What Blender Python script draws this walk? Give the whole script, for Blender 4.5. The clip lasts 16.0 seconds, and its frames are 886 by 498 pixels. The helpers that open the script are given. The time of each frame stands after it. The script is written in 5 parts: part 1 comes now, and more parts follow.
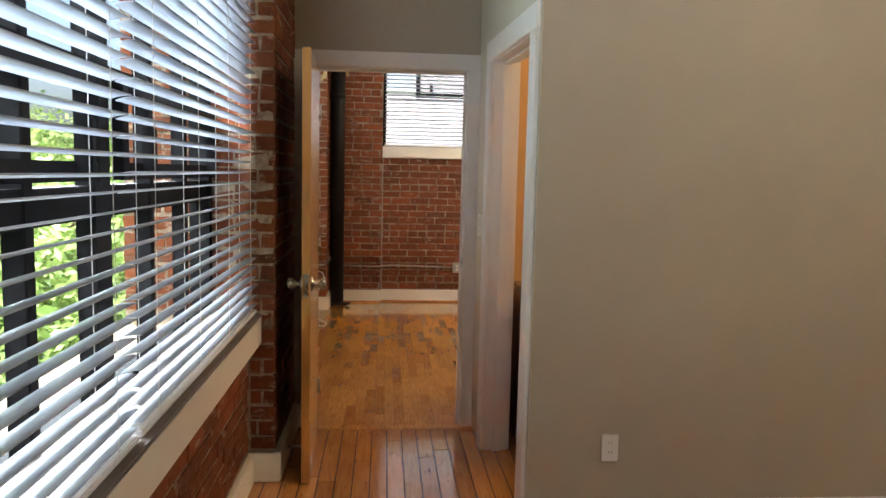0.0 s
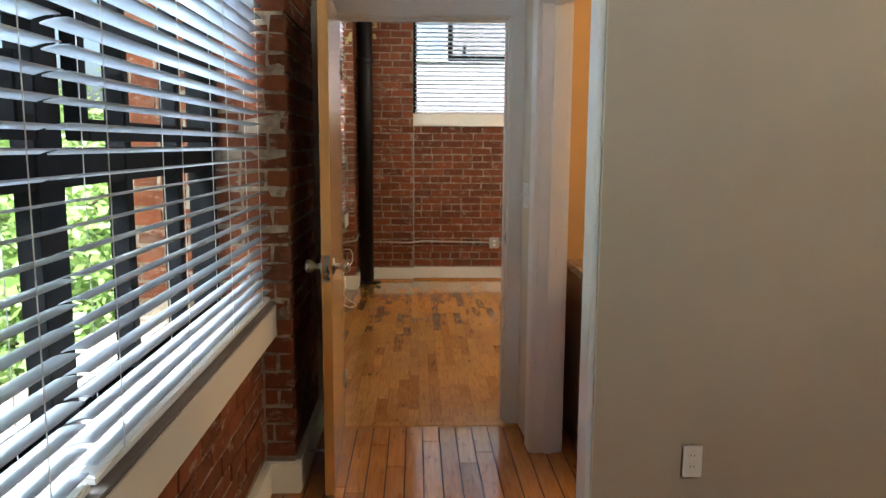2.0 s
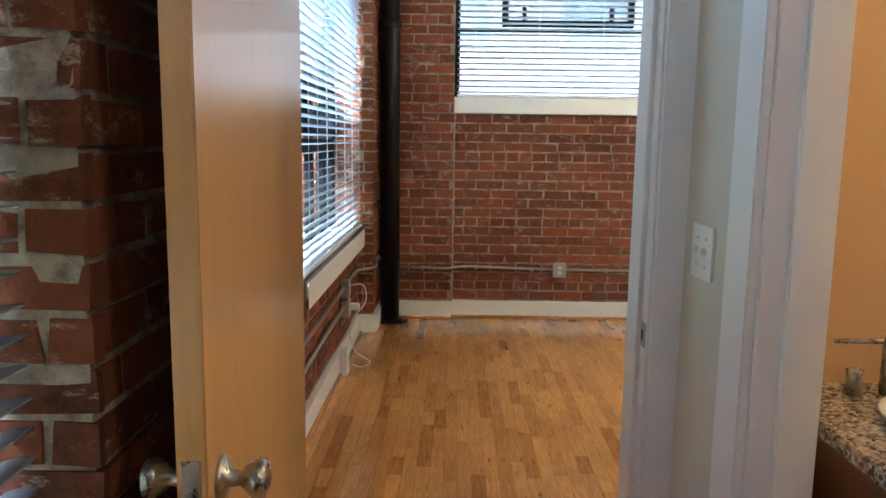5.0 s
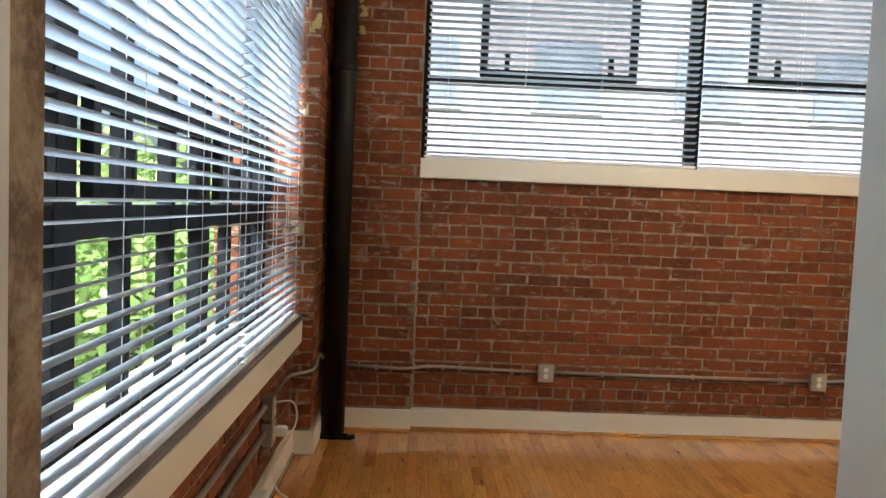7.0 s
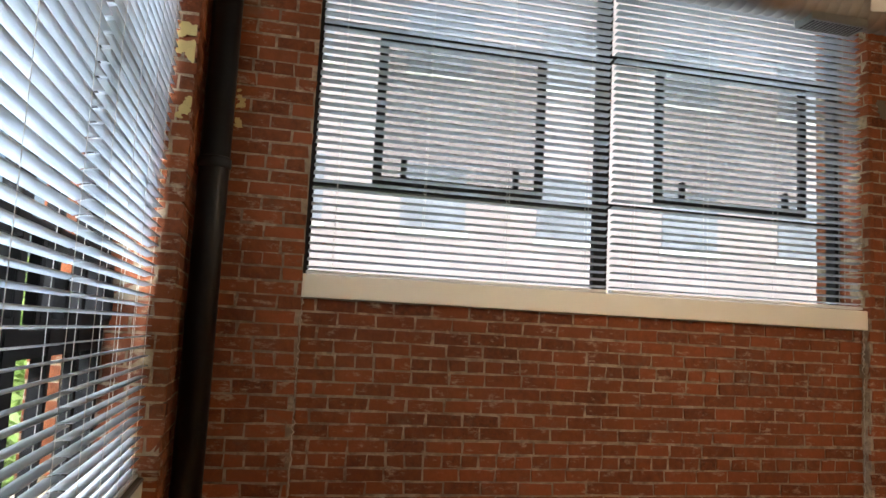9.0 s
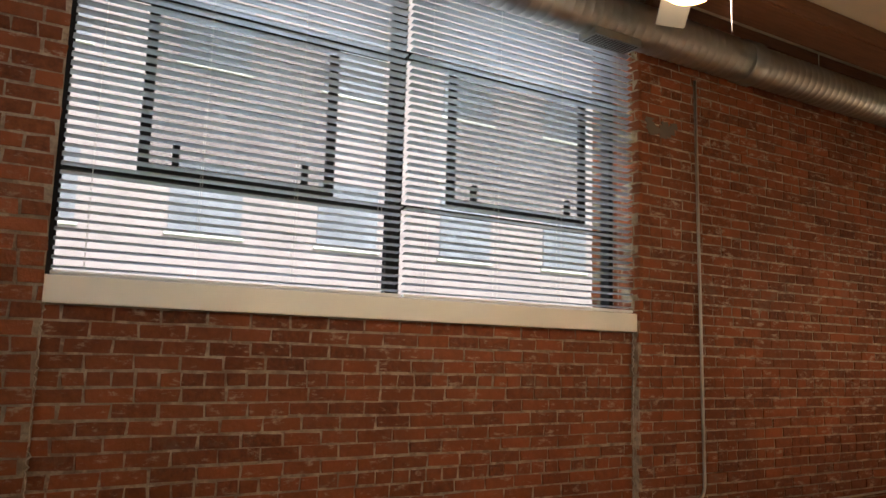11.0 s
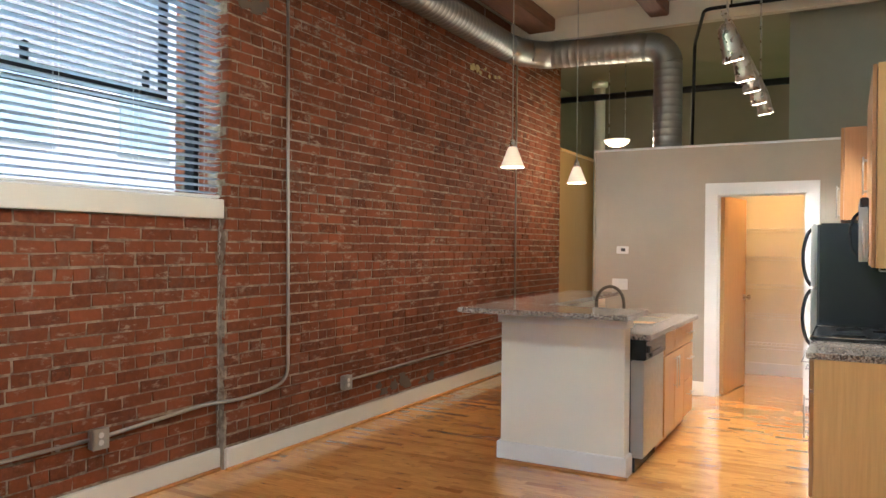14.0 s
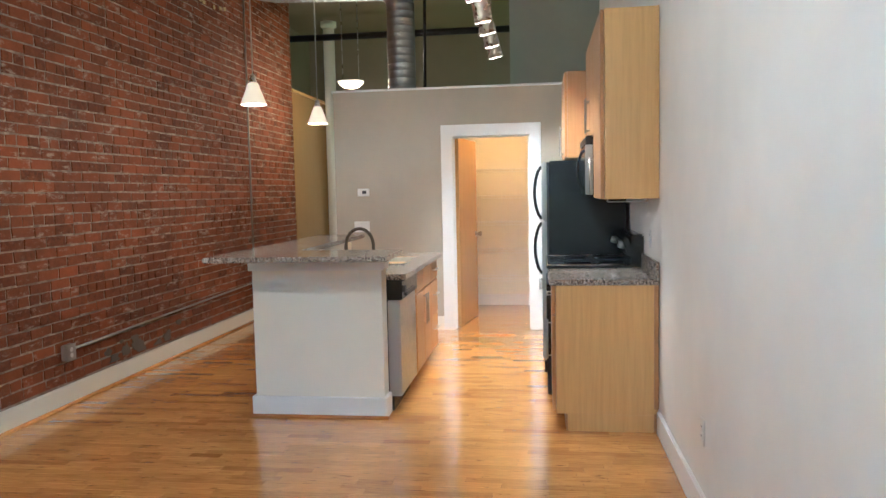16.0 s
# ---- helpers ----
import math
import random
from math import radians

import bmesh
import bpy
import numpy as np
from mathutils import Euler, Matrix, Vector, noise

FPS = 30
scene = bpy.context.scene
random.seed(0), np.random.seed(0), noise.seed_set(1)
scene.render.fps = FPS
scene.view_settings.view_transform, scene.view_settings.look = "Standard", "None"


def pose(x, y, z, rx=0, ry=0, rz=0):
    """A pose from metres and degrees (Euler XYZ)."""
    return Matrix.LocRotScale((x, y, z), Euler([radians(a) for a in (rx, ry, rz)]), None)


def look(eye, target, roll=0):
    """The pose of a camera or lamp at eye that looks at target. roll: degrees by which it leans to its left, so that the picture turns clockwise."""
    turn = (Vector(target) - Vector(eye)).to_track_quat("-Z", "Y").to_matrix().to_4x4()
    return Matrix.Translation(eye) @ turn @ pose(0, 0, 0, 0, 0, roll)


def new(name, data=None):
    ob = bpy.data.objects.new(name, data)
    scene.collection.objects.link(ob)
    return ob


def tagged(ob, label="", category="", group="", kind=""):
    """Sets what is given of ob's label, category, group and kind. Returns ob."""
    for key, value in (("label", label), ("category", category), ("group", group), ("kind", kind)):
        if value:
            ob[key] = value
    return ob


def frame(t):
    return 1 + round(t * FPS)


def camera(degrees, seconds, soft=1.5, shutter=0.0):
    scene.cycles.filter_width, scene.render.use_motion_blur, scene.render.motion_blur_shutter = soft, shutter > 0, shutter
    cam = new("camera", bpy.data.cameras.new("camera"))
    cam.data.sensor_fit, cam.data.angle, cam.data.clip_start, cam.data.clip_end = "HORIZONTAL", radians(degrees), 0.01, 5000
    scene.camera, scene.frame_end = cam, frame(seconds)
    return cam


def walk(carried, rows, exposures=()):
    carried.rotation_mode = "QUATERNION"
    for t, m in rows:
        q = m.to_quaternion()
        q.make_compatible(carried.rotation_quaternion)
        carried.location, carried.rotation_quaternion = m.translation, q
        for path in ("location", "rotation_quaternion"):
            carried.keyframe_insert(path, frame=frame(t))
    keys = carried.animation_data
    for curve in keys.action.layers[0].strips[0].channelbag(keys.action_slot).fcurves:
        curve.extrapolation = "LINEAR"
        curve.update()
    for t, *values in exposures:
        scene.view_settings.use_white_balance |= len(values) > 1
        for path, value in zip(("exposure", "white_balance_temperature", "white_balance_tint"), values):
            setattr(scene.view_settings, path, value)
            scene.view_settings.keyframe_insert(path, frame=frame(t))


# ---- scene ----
cam = camera(61.6, 16.0)
PATH = [
    (0, (0.684, -8.45, 1.488), (0.842, -6.467, 1.283), 1.3),
    (0.5, (0.69, -8.427, 1.484), (0.782, -6.44, 1.277), 0.9),
    (1, (0.684, -8.367, 1.486), (0.748, -6.38, 1.264), 0.4),
    (1.5, (0.679, -8.191, 1.47), (0.731, -6.206, 1.23), 0.1),
    (2, (0.68, -7.929, 1.439), (0.753, -5.95, 1.163), 0.3),
    (2.5, (0.716, -7.612, 1.436), (0.759, -5.634, 1.144), 0.1),
    (3, (0.716, -7.296, 1.428), (0.75, -5.319, 1.125), -0.4),
    (3.2, (0.67, -7.154, 1.406), (0.719, -5.176, 1.111), -0.8),
    (5.3, (0.674, -5.737, 1.453), (0.638, -3.759, 1.162), 0.9),
    (5.5, (0.686, -5.592, 1.472), (0.672, -3.607, 1.23), 0.9),
    (6, (0.698, -5.323, 1.461), (0.706, -3.333, 1.261), 1.3),
    (6.5, (0.663, -5.027, 1.461), (0.704, -3.034, 1.301), 2.1),
    (7, (0.65, -4.8, 1.469), (0.72, -2.805, 1.351), 2.4),
    (7.5, (0.649, -4.6, 1.493), (0.759, -2.604, 1.435), 2.6),
    (8, (0.584, -4.401, 1.501), (0.782, -2.411, 1.533), 2.9),
    (8.2, (0.526, -4.332, 1.5), (0.776, -2.349, 1.576), 3.0),
    (10.3, (0.468, -3.804, 1.458), (1.234, -1.986, 1.785), 1.9),
    (10.5, (0.493, -3.786, 1.469), (1.318, -1.991, 1.781), 1.8),
    (11, (0.523, -3.763, 1.484), (1.519, -2.049, 1.752), 1.7),
    (11.5, (0.56, -3.735, 1.501), (1.741, -2.136, 1.716), 1.9),
    (12, (0.586, -3.716, 1.514), (1.925, -2.239, 1.677), 1.9),
    (12.5, (0.585, -3.716, 1.513), (2.055, -2.365, 1.635), 1.8),
    (13, (0.594, -3.686, 1.511), (2.17, -2.457, 1.588), 1.5),
    (13.5, (0.617, -3.668, 1.488), (2.289, -2.571, 1.519), 1.0),
    (14, (0.667, -3.615, 1.471), (2.422, -2.657, 1.464), 0.5),
    (14.5, (0.726, -3.533, 1.47), (2.567, -2.754, 1.428), -0.3),
    (15, (0.814, -3.444, 1.468), (2.727, -2.868, 1.392), -0.8),
    (15.5, (0.817, -3.418, 1.454), (2.772, -3.012, 1.337), -1.2),
    (16, (0.793, -3.38, 1.438), (2.769, -3.115, 1.285), -1.2),
]
walk(cam, [(t, look(eye, target, roll)) for t, eye, target, roll in PATH],
     exposures=[(0, 1.5, 6200, 14), (1.0, 1.45, 6000, 13), (2.5, 1.5, 5700, 7), (5.5, 1.6, 5000, 4), (7.0, 1.2, 5900, 10), (8.2, 1.0, 6300, 13), (10.5, 0.6, 6400, 14), (12.0, 1.0, 7000, 18), (13.0, 1.25, 7100, 15), (13.8, 1.4, 5500, 8), (14.5, 1.5, 4700, 5), (16, 1.5, 4650, 4)])

# ---- world and large lights ----
world = bpy.data.worlds.new("sky")
scene.world = world
world.use_nodes = True
wn = world.node_tree
sky = wn.nodes.new("ShaderNodeTexSky")
sky.sky_type = "NISHITA"
sky.sun_disc = False
sky.sun_elevation = radians(60)
sky.sun_rotation = radians(169)
sky.dust_density = 6.0
wbg = wn.nodes["Background"]
wbg.inputs["Strength"].default_value = 0.15
wn.links.new(sky.outputs[0], wbg.inputs[0])


def lamp(name, kind, place, power, colour=(1, 1, 1), size=0.1, target=None, size_y=None, angle=None):
    data = bpy.data.lights.new(name, kind)
    data.energy, data.color = power, colour
    if kind == "AREA":
        data.shape, data.size, data.size_y = "RECTANGLE", size, size_y or size
    elif kind == "SUN":
        data.angle = radians(size)
    else:
        data.shadow_soft_size = size
    if angle:
        data.spot_size, data.spot_blend = radians(angle), 0.6
    ob = new(name, data)
    ob.matrix_world = look(place, target) if target else Matrix.Translation(place)
    return ob


lamp("sun", "SUN", (2, -10, 17.7), 4.0, (1.0, 0.97, 0.93), size=8, target=(0, 0, 0))
# sky light falling on the window openings
lamp("window_light_b", "AREA", (3.0, 2.4, 6.4), 430, (0.93, 0.97, 1.0), 5.5, (2.8, 0.0, 2.6), 2.4)
lamp("window_light_c", "AREA", (-2.4, -2.1, 5.7), 1650, (0.93, 0.97, 1.0), 4.0, (0.0, -2.1, 1.9), 2.4)
lamp("window_light_a", "AREA", (-2.4, -7.0, 5.7), 560, (0.93, 0.97, 1.0), 4.6, (0.1, -7.0, 1.9), 2.4)


# ---- mesh helpers ----
def box(bm, x0, x1, y0, y1, z0, z1):
    vs = [bm.verts.new(p) for p in ((x0, y0, z0), (x1, y0, z0), (x1, y1, z0), (x0, y1, z0),
                                    (x0, y0, z1), (x1, y0, z1), (x1, y1, z1), (x0, y1, z1))]
    return [bm.faces.new([vs[i] for i in f]) for f in
            ((3, 2, 1, 0), (4, 5, 6, 7), (0, 1, 5, 4), (1, 2, 6, 5), (2, 3, 7, 6), (3, 0, 4, 7))]


def bevel(bm, r=0.004, seg=2):
    bmesh.ops.bevel(bm, geom=bm.edges[:], offset=r, segments=seg, affect="EDGES", clamp_overlap=True)
    return bm


def rbox(x0, x1, y0, y1, z0, z1, r=0.004, seg=2):
    bm = bmesh.new()
    box(bm, min(x0, x1), max(x0, x1), min(y0, y1), max(y0, y1), min(z0, z1), max(z0, z1))
    return bevel(bm, r, seg) if r else bm


def sweep(bm, pts, r, seg=12, cap=True, smooth=True):
    """A round tube along points."""
    pts = [Vector(p) for p in pts]
    rings = []
    side = None
    for i, p in enumerate(pts):
        a = (pts[min(i + 1, len(pts) - 1)] - pts[max(i - 1, 0)]).normalized()
        if side is None:
            side = a.cross(Vector((0, 0, 1)))
            if side.length < 0.1:
                side = a.cross(Vector((0, 1, 0)))
        side = (side - a * side.dot(a)).normalized()
        up = a.cross(side)
        rr = r[i] if isinstance(r, (list, tuple)) else r
        rings.append([bm.verts.new(p + (side * math.cos(k) + up * math.sin(k)) * rr)
                      for k in (2 * math.pi * j / seg for j in range(seg))])
    for a, b in zip(rings, rings[1:]):
        for j in range(seg):
            f = bm.faces.new((a[j], a[(j + 1) % seg], b[(j + 1) % seg], b[j]))
            f.smooth = smooth
    if cap:
        bm.faces.new(rings[0][::-1])
        bm.faces.new(rings[-1])
    return bm


def tube(pts, r, seg=12):
    return sweep(bmesh.new(), pts, r, seg)


def lathe(profile, seg=32, cx=0, cy=0):
    """Turns a list of (radius, z) round the upright axis."""
    bm = bmesh.new()
    rings = [[bm.verts.new((cx + r * math.cos(a), cy + r * math.sin(a), z)) for a in
              (2 * math.pi * j / seg for j in range(seg))] for r, z in profile]
    for a, b in zip(rings, rings[1:]):
        for j in range(seg):
            bm.faces.new((a[j], a[(j + 1) % seg], b[(j + 1) % seg], b[j])).smooth = True
    bm.faces.new(rings[0][::-1])
    bm.faces.new(rings[-1])
    bmesh.ops.recalc_face_normals(bm, faces=bm.faces)
    return bm


def curve_pts(pts, n=6, r=0.06):
    """Rounds the corners of a broken line."""
    pts = [Vector(p) for p in pts]
    out = [pts[0]]
    for a, b, c in zip(pts, pts[1:], pts[2:]):
        d1, d2 = (a - b), (c - b)
        q = min(r, d1.length * 0.49, d2.length * 0.49)
        s, e = b + d1.normalized() * q, b + d2.normalized() * q
        for i in range(n + 1):
            t = i / n
            out.append(s * (1 - t) ** 2 + b * 2 * t * (1 - t) + e * t * t)
    return out + [pts[-1]]


def mesh_of(name, bm, mat):
    bmesh.ops.recalc_face_normals(bm, faces=bm.faces)
    me = bpy.data.meshes.new(name)
    bm.to_mesh(me)
    bm.free()
    if mat:
        me.materials.append(mat)
    return me


def part(name, bm, mat, parent=None, label=""):
    ob = new(name, mesh_of(name, bm, mat))
    if parent is not None:
        ob.parent = parent
    if label:
        ob["label"] = label
    return ob


def solid(name, bm, mat, label, category="", group="", kind=""):
    return tagged(part(name, bm, mat), label, category, group, kind)


def thing(name, label, category, group="", kind="", at=None):
    ob = new(name)
    if at is not None:
        ob.matrix_world = at
    ob.empty_display_size = 0.1
    return tagged(ob, label, category, group, kind)


def piece(name, me, parent, m=None):
    ob = new(name, me)
    ob.parent = parent
    if m is not None:
        ob.matrix_basis = m
    return ob


# ---- materials ----
def mat_new(name, rough=0.5, metal=0.0, spec=0.5):
    m = bpy.data.materials.new(name)
    m.use_nodes = True
    b = m.node_tree.nodes["Principled BSDF"]
    b.inputs["Roughness"].default_value = rough
    b.inputs["Metallic"].default_value = metal
    b.inputs["Specular IOR Level"].default_value = spec
    return m, m.node_tree, b


def nd(nt, kind, **sets):
    n = nt.nodes.new(kind)
    for k, v in sets.items():
        n.inputs[k.replace("_", " ")].default_value = v
    return n


def ramp(nt, src, stops):
    r = nt.nodes.new("ShaderNodeValToRGB")
    while len(r.color_ramp.elements) < len(stops):
        r.color_ramp.elements.new(0.5)
    for e, (p, c) in zip(r.color_ramp.elements, stops):
        e.position = p
        e.color = (*c, 1) if len(c) == 3 else c
    nt.links.new(src, r.inputs[0])
    return r.outputs[0]


def coords(nt, scale=(1, 1, 1), obj=True):
    tc = nt.nodes.new("ShaderNodeNewGeometry")
    mp = nt.nodes.new("ShaderNodeMapping")
    mp.inputs["Scale"].default_value = scale
    nt.links.new(tc.outputs["Position"], mp.inputs[0])
    return mp.outputs[0]


def noise_of(nt, vec, scale, detail=4, rough=0.6):
    n = nd(nt, "ShaderNodeTexNoise", Scale=scale, Detail=detail, Roughness=rough)
    nt.links.new(vec, n.inputs["Vector"])
    return n.outputs["Fac"]


def mix(nt, fac, a, b, mode="MIX"):
    n = nt.nodes.new("ShaderNodeMix")
    n.data_type, n.blend_type = "RGBA", mode
    for src, idx in ((fac, 0), (a, 6), (b, 7)):
        if isinstance(src, (int, float)):
            n.inputs[idx].default_value = src
        elif isinstance(src, tuple):
            n.inputs[idx].default_value = (*src, 1)
        else:
            nt.links.new(src, n.inputs[idx])
    return n.outputs[2]


def bump(nt, b, height, strength=0.2, dist=0.01):
    n = nd(nt, "ShaderNodeBump", Strength=strength, Distance=dist)
    nt.links.new(height, n.inputs["Height"])
    nt.links.new(n.outputs[0], b.inputs["Normal"])


def pick(nt):
    """A random number for each piece, whether it is an object or an island of a joined mesh."""
    oi, ge = nt.nodes.new("ShaderNodeObjectInfo"), nt.nodes.new("ShaderNodeNewGeometry")
    add = nt.nodes.new("ShaderNodeMath")
    nt.links.new(oi.outputs["Random"], add.inputs[0])
    nt.links.new(ge.outputs["Random Per Island"], add.inputs[1])
    fr = nt.nodes.new("ShaderNodeMath")
    fr.operation = "FRACT"
    nt.links.new(add.outputs[0], fr.inputs[0])
    return fr.outputs[0]


def paint(name, colour, rough=0.6, var=0.06, grain=180, bumpy=0.08):
    m, nt, b = mat_new(name, rough)
    v = coords(nt)
    n1, n2 = noise_of(nt, v, 1.3, 3), noise_of(nt, v, grain, 2)
    dark, light = tuple(c * (1 - var) for c in colour), tuple(min(1, c * (1 + var)) for c in colour)
    nt.links.new(ramp(nt, n1, [(0.3, dark), (0.7, light)]), b.inputs["Base Color"])
    bump(nt, b, n2, bumpy, 0.004)
    return m


def metal(name, colour, rough=0.3, var=0.15):
    m, nt, b = mat_new(name, rough, 1.0)
    n = noise_of(nt, coords(nt), 25, 4)
    nt.links.new(ramp(nt, n, [(0.3, tuple(c * (1 - var) for c in colour)), (0.7, colour)]), b.inputs["Base Color"])
    nt.links.new(ramp(nt, n, [(0.2, (rough * 0.7,) * 3), (0.8, (min(1, rough * 1.4),) * 3)]), b.inputs["Roughness"])
    return m


def glow(name, colour, power):
    m, nt, b = mat_new(name, 0.4)
    b.inputs["Base Color"].default_value = (*colour, 1)
    b.inputs["Emission Color"].default_value = (*colour, 1)
    b.inputs["Emission Strength"].default_value = power
    return m


def brick_mat(name, dark, light):
    m, nt, b = mat_new(name, 0.85, 0, 0.3)
    v = coords(nt)
    base = ramp(nt, pick(nt), [(0.0, dark), (0.35, tuple((d + l) / 2 for d, l in zip(dark, light))), (0.75, light), (1.0, tuple(c * 0.55 for c in dark))])
    n1 = noise_of(nt, v, 28, 6, 0.7)
    n2 = noise_of(nt, v, 1.1, 5, 0.65)
    n3 = noise_of(nt, coords(nt, (1, 1, 2.4)), 7, 8, 0.78)
    n4 = noise_of(nt, coords(nt, (1, 1, 1.6)), 1.7, 7, 0.75)
    c = mix(nt, ramp(nt, n1, [(0.3, (0, 0, 0)), (0.75, (0.7, 0.7, 0.7))]), base, tuple(c * 1.25 for c in light))
    c = mix(nt, ramp(nt, n2, [(0.35, (0.45, 0.45, 0.45)), (0.6, (0, 0, 0))]), c, tuple(c * 0.6 for c in dark))
    c = mix(nt, ramp(nt, n3, [(0.56, (0, 0, 0)), (0.64, (0.75, 0.75, 0.75))]), c, (0.40, 0.31, 0.22))
    c = mix(nt, ramp(nt, n4, [(0.58, (0, 0, 0)), (0.70, (0.5, 0.5, 0.5))]), c, (0.17, 0.13, 0.09))
    nt.links.new(c, b.inputs["Base Color"])
    bump(nt, b, n1, 0.7, 0.008)
    return m


def mortar_mat(name, colour):
    m, nt, b = mat_new(name, 0.95, 0, 0.2)
    v = coords(nt)
    n1, n2, n3 = noise_of(nt, v, 40, 6, 0.7), noise_of(nt, v, 2.2, 5, 0.7), noise_of(nt, v, 11, 6, 0.7)
    c = ramp(nt, n1, [(0.25, tuple(c * 0.55 for c in colour)), (0.7, colour)])
    c = mix(nt, ramp(nt, n3, [(0.42, (0, 0, 0)), (0.58, (0.8, 0.8, 0.8))]), c, (0.12, 0.065, 0.04))
    c = mix(nt, ramp(nt, n2, [(0.4, (0, 0, 0)), (0.65, (0.7, 0.7, 0.7))]), c, tuple(c * 0.5 for c in colour))
    nt.links.new(c, b.inputs["Base Color"])
    bump(nt, b, n1, 0.6, 0.01)
    return m


def wood_mat(name, dark, light, rough=0.3, along=(18, 1.2, 18), streak=0.35, coat=0.0, per_piece=True, knots=False):
    m, nt, b = mat_new(name, rough)
    v = coords(nt, along)
    n1, n2 = noise_of(nt, v, 3.0, 8 if per_piece else 3, 0.62), noise_of(nt, coords(nt), 2.0, 3)
    grain = ramp(nt, n1, [(0.3, dark), (0.62, light)])
    mid = tuple((d + l) / 2 for d, l in zip(dark, light))
    if per_piece:
        tone = ramp(nt, pick(nt), [(0.0, dark), (0.10, mid), (0.5, light), (1.0, tuple(min(1, c * 1.15) for c in light))])
        c = mix(nt, streak, tone, grain)
    else:
        c = mix(nt, streak, mid, grain)
    c = mix(nt, ramp(nt, n2, [(0.3, (0.3 if per_piece else 0.04,) * 3), (0.6, (0, 0, 0))]), c, dark)
    if knots:
        n3 = noise_of(nt, coords(nt, (16, 3.2, 16)), 2.2, 6, 0.7)
        c = mix(nt, ramp(nt, n3, [(0.585, (0, 0, 0)), (0.67, (0.75, 0.75, 0.75))]), c, tuple(q * 0.45 for q in dark))
    nt.links.new(c, b.inputs["Base Color"])
    b.inputs["Coat Weight"].default_value = coat
    b.inputs["Coat Roughness"].default_value = 0.07
    bump(nt, b, n2 if per_piece else n1, 0.03 if per_piece else 0.015, 0.004)
    return m


def granite_mat(name):
    m, nt, b = mat_new(name, 0.12)
    v = coords(nt)
    vo = nd(nt, "ShaderNodeTexVoronoi", Scale=125.0)
    nt.links.new(v, vo.inputs["Vector"])
    n1 = noise_of(nt, v, 60, 6, 0.75)
    c = ramp(nt, vo.outputs["Color"], [(0.2, (0.035, 0.03, 0.028)), (0.36, (0.26, 0.21, 0.17)), (0.6, (0.55, 0.50, 0.44)), (0.8, (0.30, 0.20, 0.14)), (0.97, (0.10, 0.08, 0.07))])
    c = mix(nt, ramp(nt, n1, [(0.5, (0, 0, 0)), (0.65, (0.7, 0.7, 0.7))]), c, (0.13, 0.105, 0.09))
    nt.links.new(c, b.inputs["Base Color"])
    return m


M_BRICK = brick_mat("old red brick", (0.082, 0.023, 0.0095), (0.26, 0.074, 0.025))
M_MORTAR = mortar_mat("lime mortar", (0.54, 0.44, 0.32))
M_BEIGE = paint("beige wall paint", (0.43, 0.375, 0.285), 0.55)
M_LIGHTWALL = paint("pale wall paint", (0.86, 0.84, 0.79), 0.5)
M_HALL = paint("warm cream wall paint", (0.60, 0.57, 0.46), 0.5)
M_GREYWALL = paint("grey green paint", (0.35, 0.355, 0.28), 0.6)
# dark tan: the shade over the entry is put into this colour
M_OLIVE = paint("shaded tan paint", (0.26, 0.21, 0.14), 0.65)
M_TRIM = paint("white trim paint", (0.78, 0.77, 0.74), 0.35, 0.03, 60, 0.04)
M_CREAM = paint("cream paint", (0.80, 0.76, 0.65), 0.45, 0.03, 60, 0.04)
M_CEIL = paint("cream ceiling paint", (0.60, 0.54, 0.42), 0.7)
M_PLANK = wood_mat("maple strip floor", (0.30, 0.105, 0.020), (0.74, 0.365, 0.090), 0.2, (26, 2.4, 26), 0.45, 0.8, True, True)
M_PLANK_OLD = wood_mat("old pine floor", (0.32, 0.115, 0.028), (0.62, 0.28, 0.080), 0.16, (20, 1.6, 20), 0.5, 1.0, True, True)
M_GAP = paint("dark floor gap", (0.05, 0.025, 0.012), 0.8)
M_DOORWOOD = wood_mat("birch door", (0.43, 0.235, 0.080), (0.53, 0.305, 0.110), 0.26, (16, 16, 0.9), 0.3, 0.2, False)
M_DOOREDGE = wood_mat("birch door edge", (0.45, 0.21, 0.05), (0.60, 0.30, 0.08), 0.35, (14, 14, 0.9), 0.5, 0.1, False)
M_CAB = wood_mat("maple cabinet", (0.60, 0.34, 0.110), (0.76, 0.47, 0.170), 0.35, (16, 16, 0.8), 0.5, 0.1, False)
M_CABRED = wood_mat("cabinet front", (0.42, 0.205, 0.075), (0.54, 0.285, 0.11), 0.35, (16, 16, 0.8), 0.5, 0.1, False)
M_BEAM = wood_mat("brown beam", (0.11, 0.045, 0.02), (0.20, 0.085, 0.04), 0.7, (1.2, 16, 16), 0.6, 0, False)
M_SILLTOP = paint("dusty worn sill", (0.20, 0.165, 0.145), 0.6, 0.3, 30, 0.2)
M_GRANITE = granite_mat("speckled granite")
M_BLACK = paint("black window steel", (0.008, 0.008, 0.009), 0.65, 0.2, 90, 0.05)
M_BLACK.node_tree.nodes["Principled BSDF"].inputs["Specular IOR Level"].default_value = 0.12
M_PIPE = paint("black pipe paint", (0.007, 0.007, 0.008), 0.42, 0.3, 30, 0.08)
M_PIPE.node_tree.nodes["Principled BSDF"].inputs["Specular IOR Level"].default_value = 0.25
M_APPL = paint("black appliance", (0.012, 0.013, 0.014), 0.22, 0.1, 250, 0.05)
M_STEEL = metal("brushed steel", (0.46, 0.45, 0.43), 0.36, 0.04)
M_CHROME = metal("chrome", (0.75, 0.74, 0.72), 0.12)
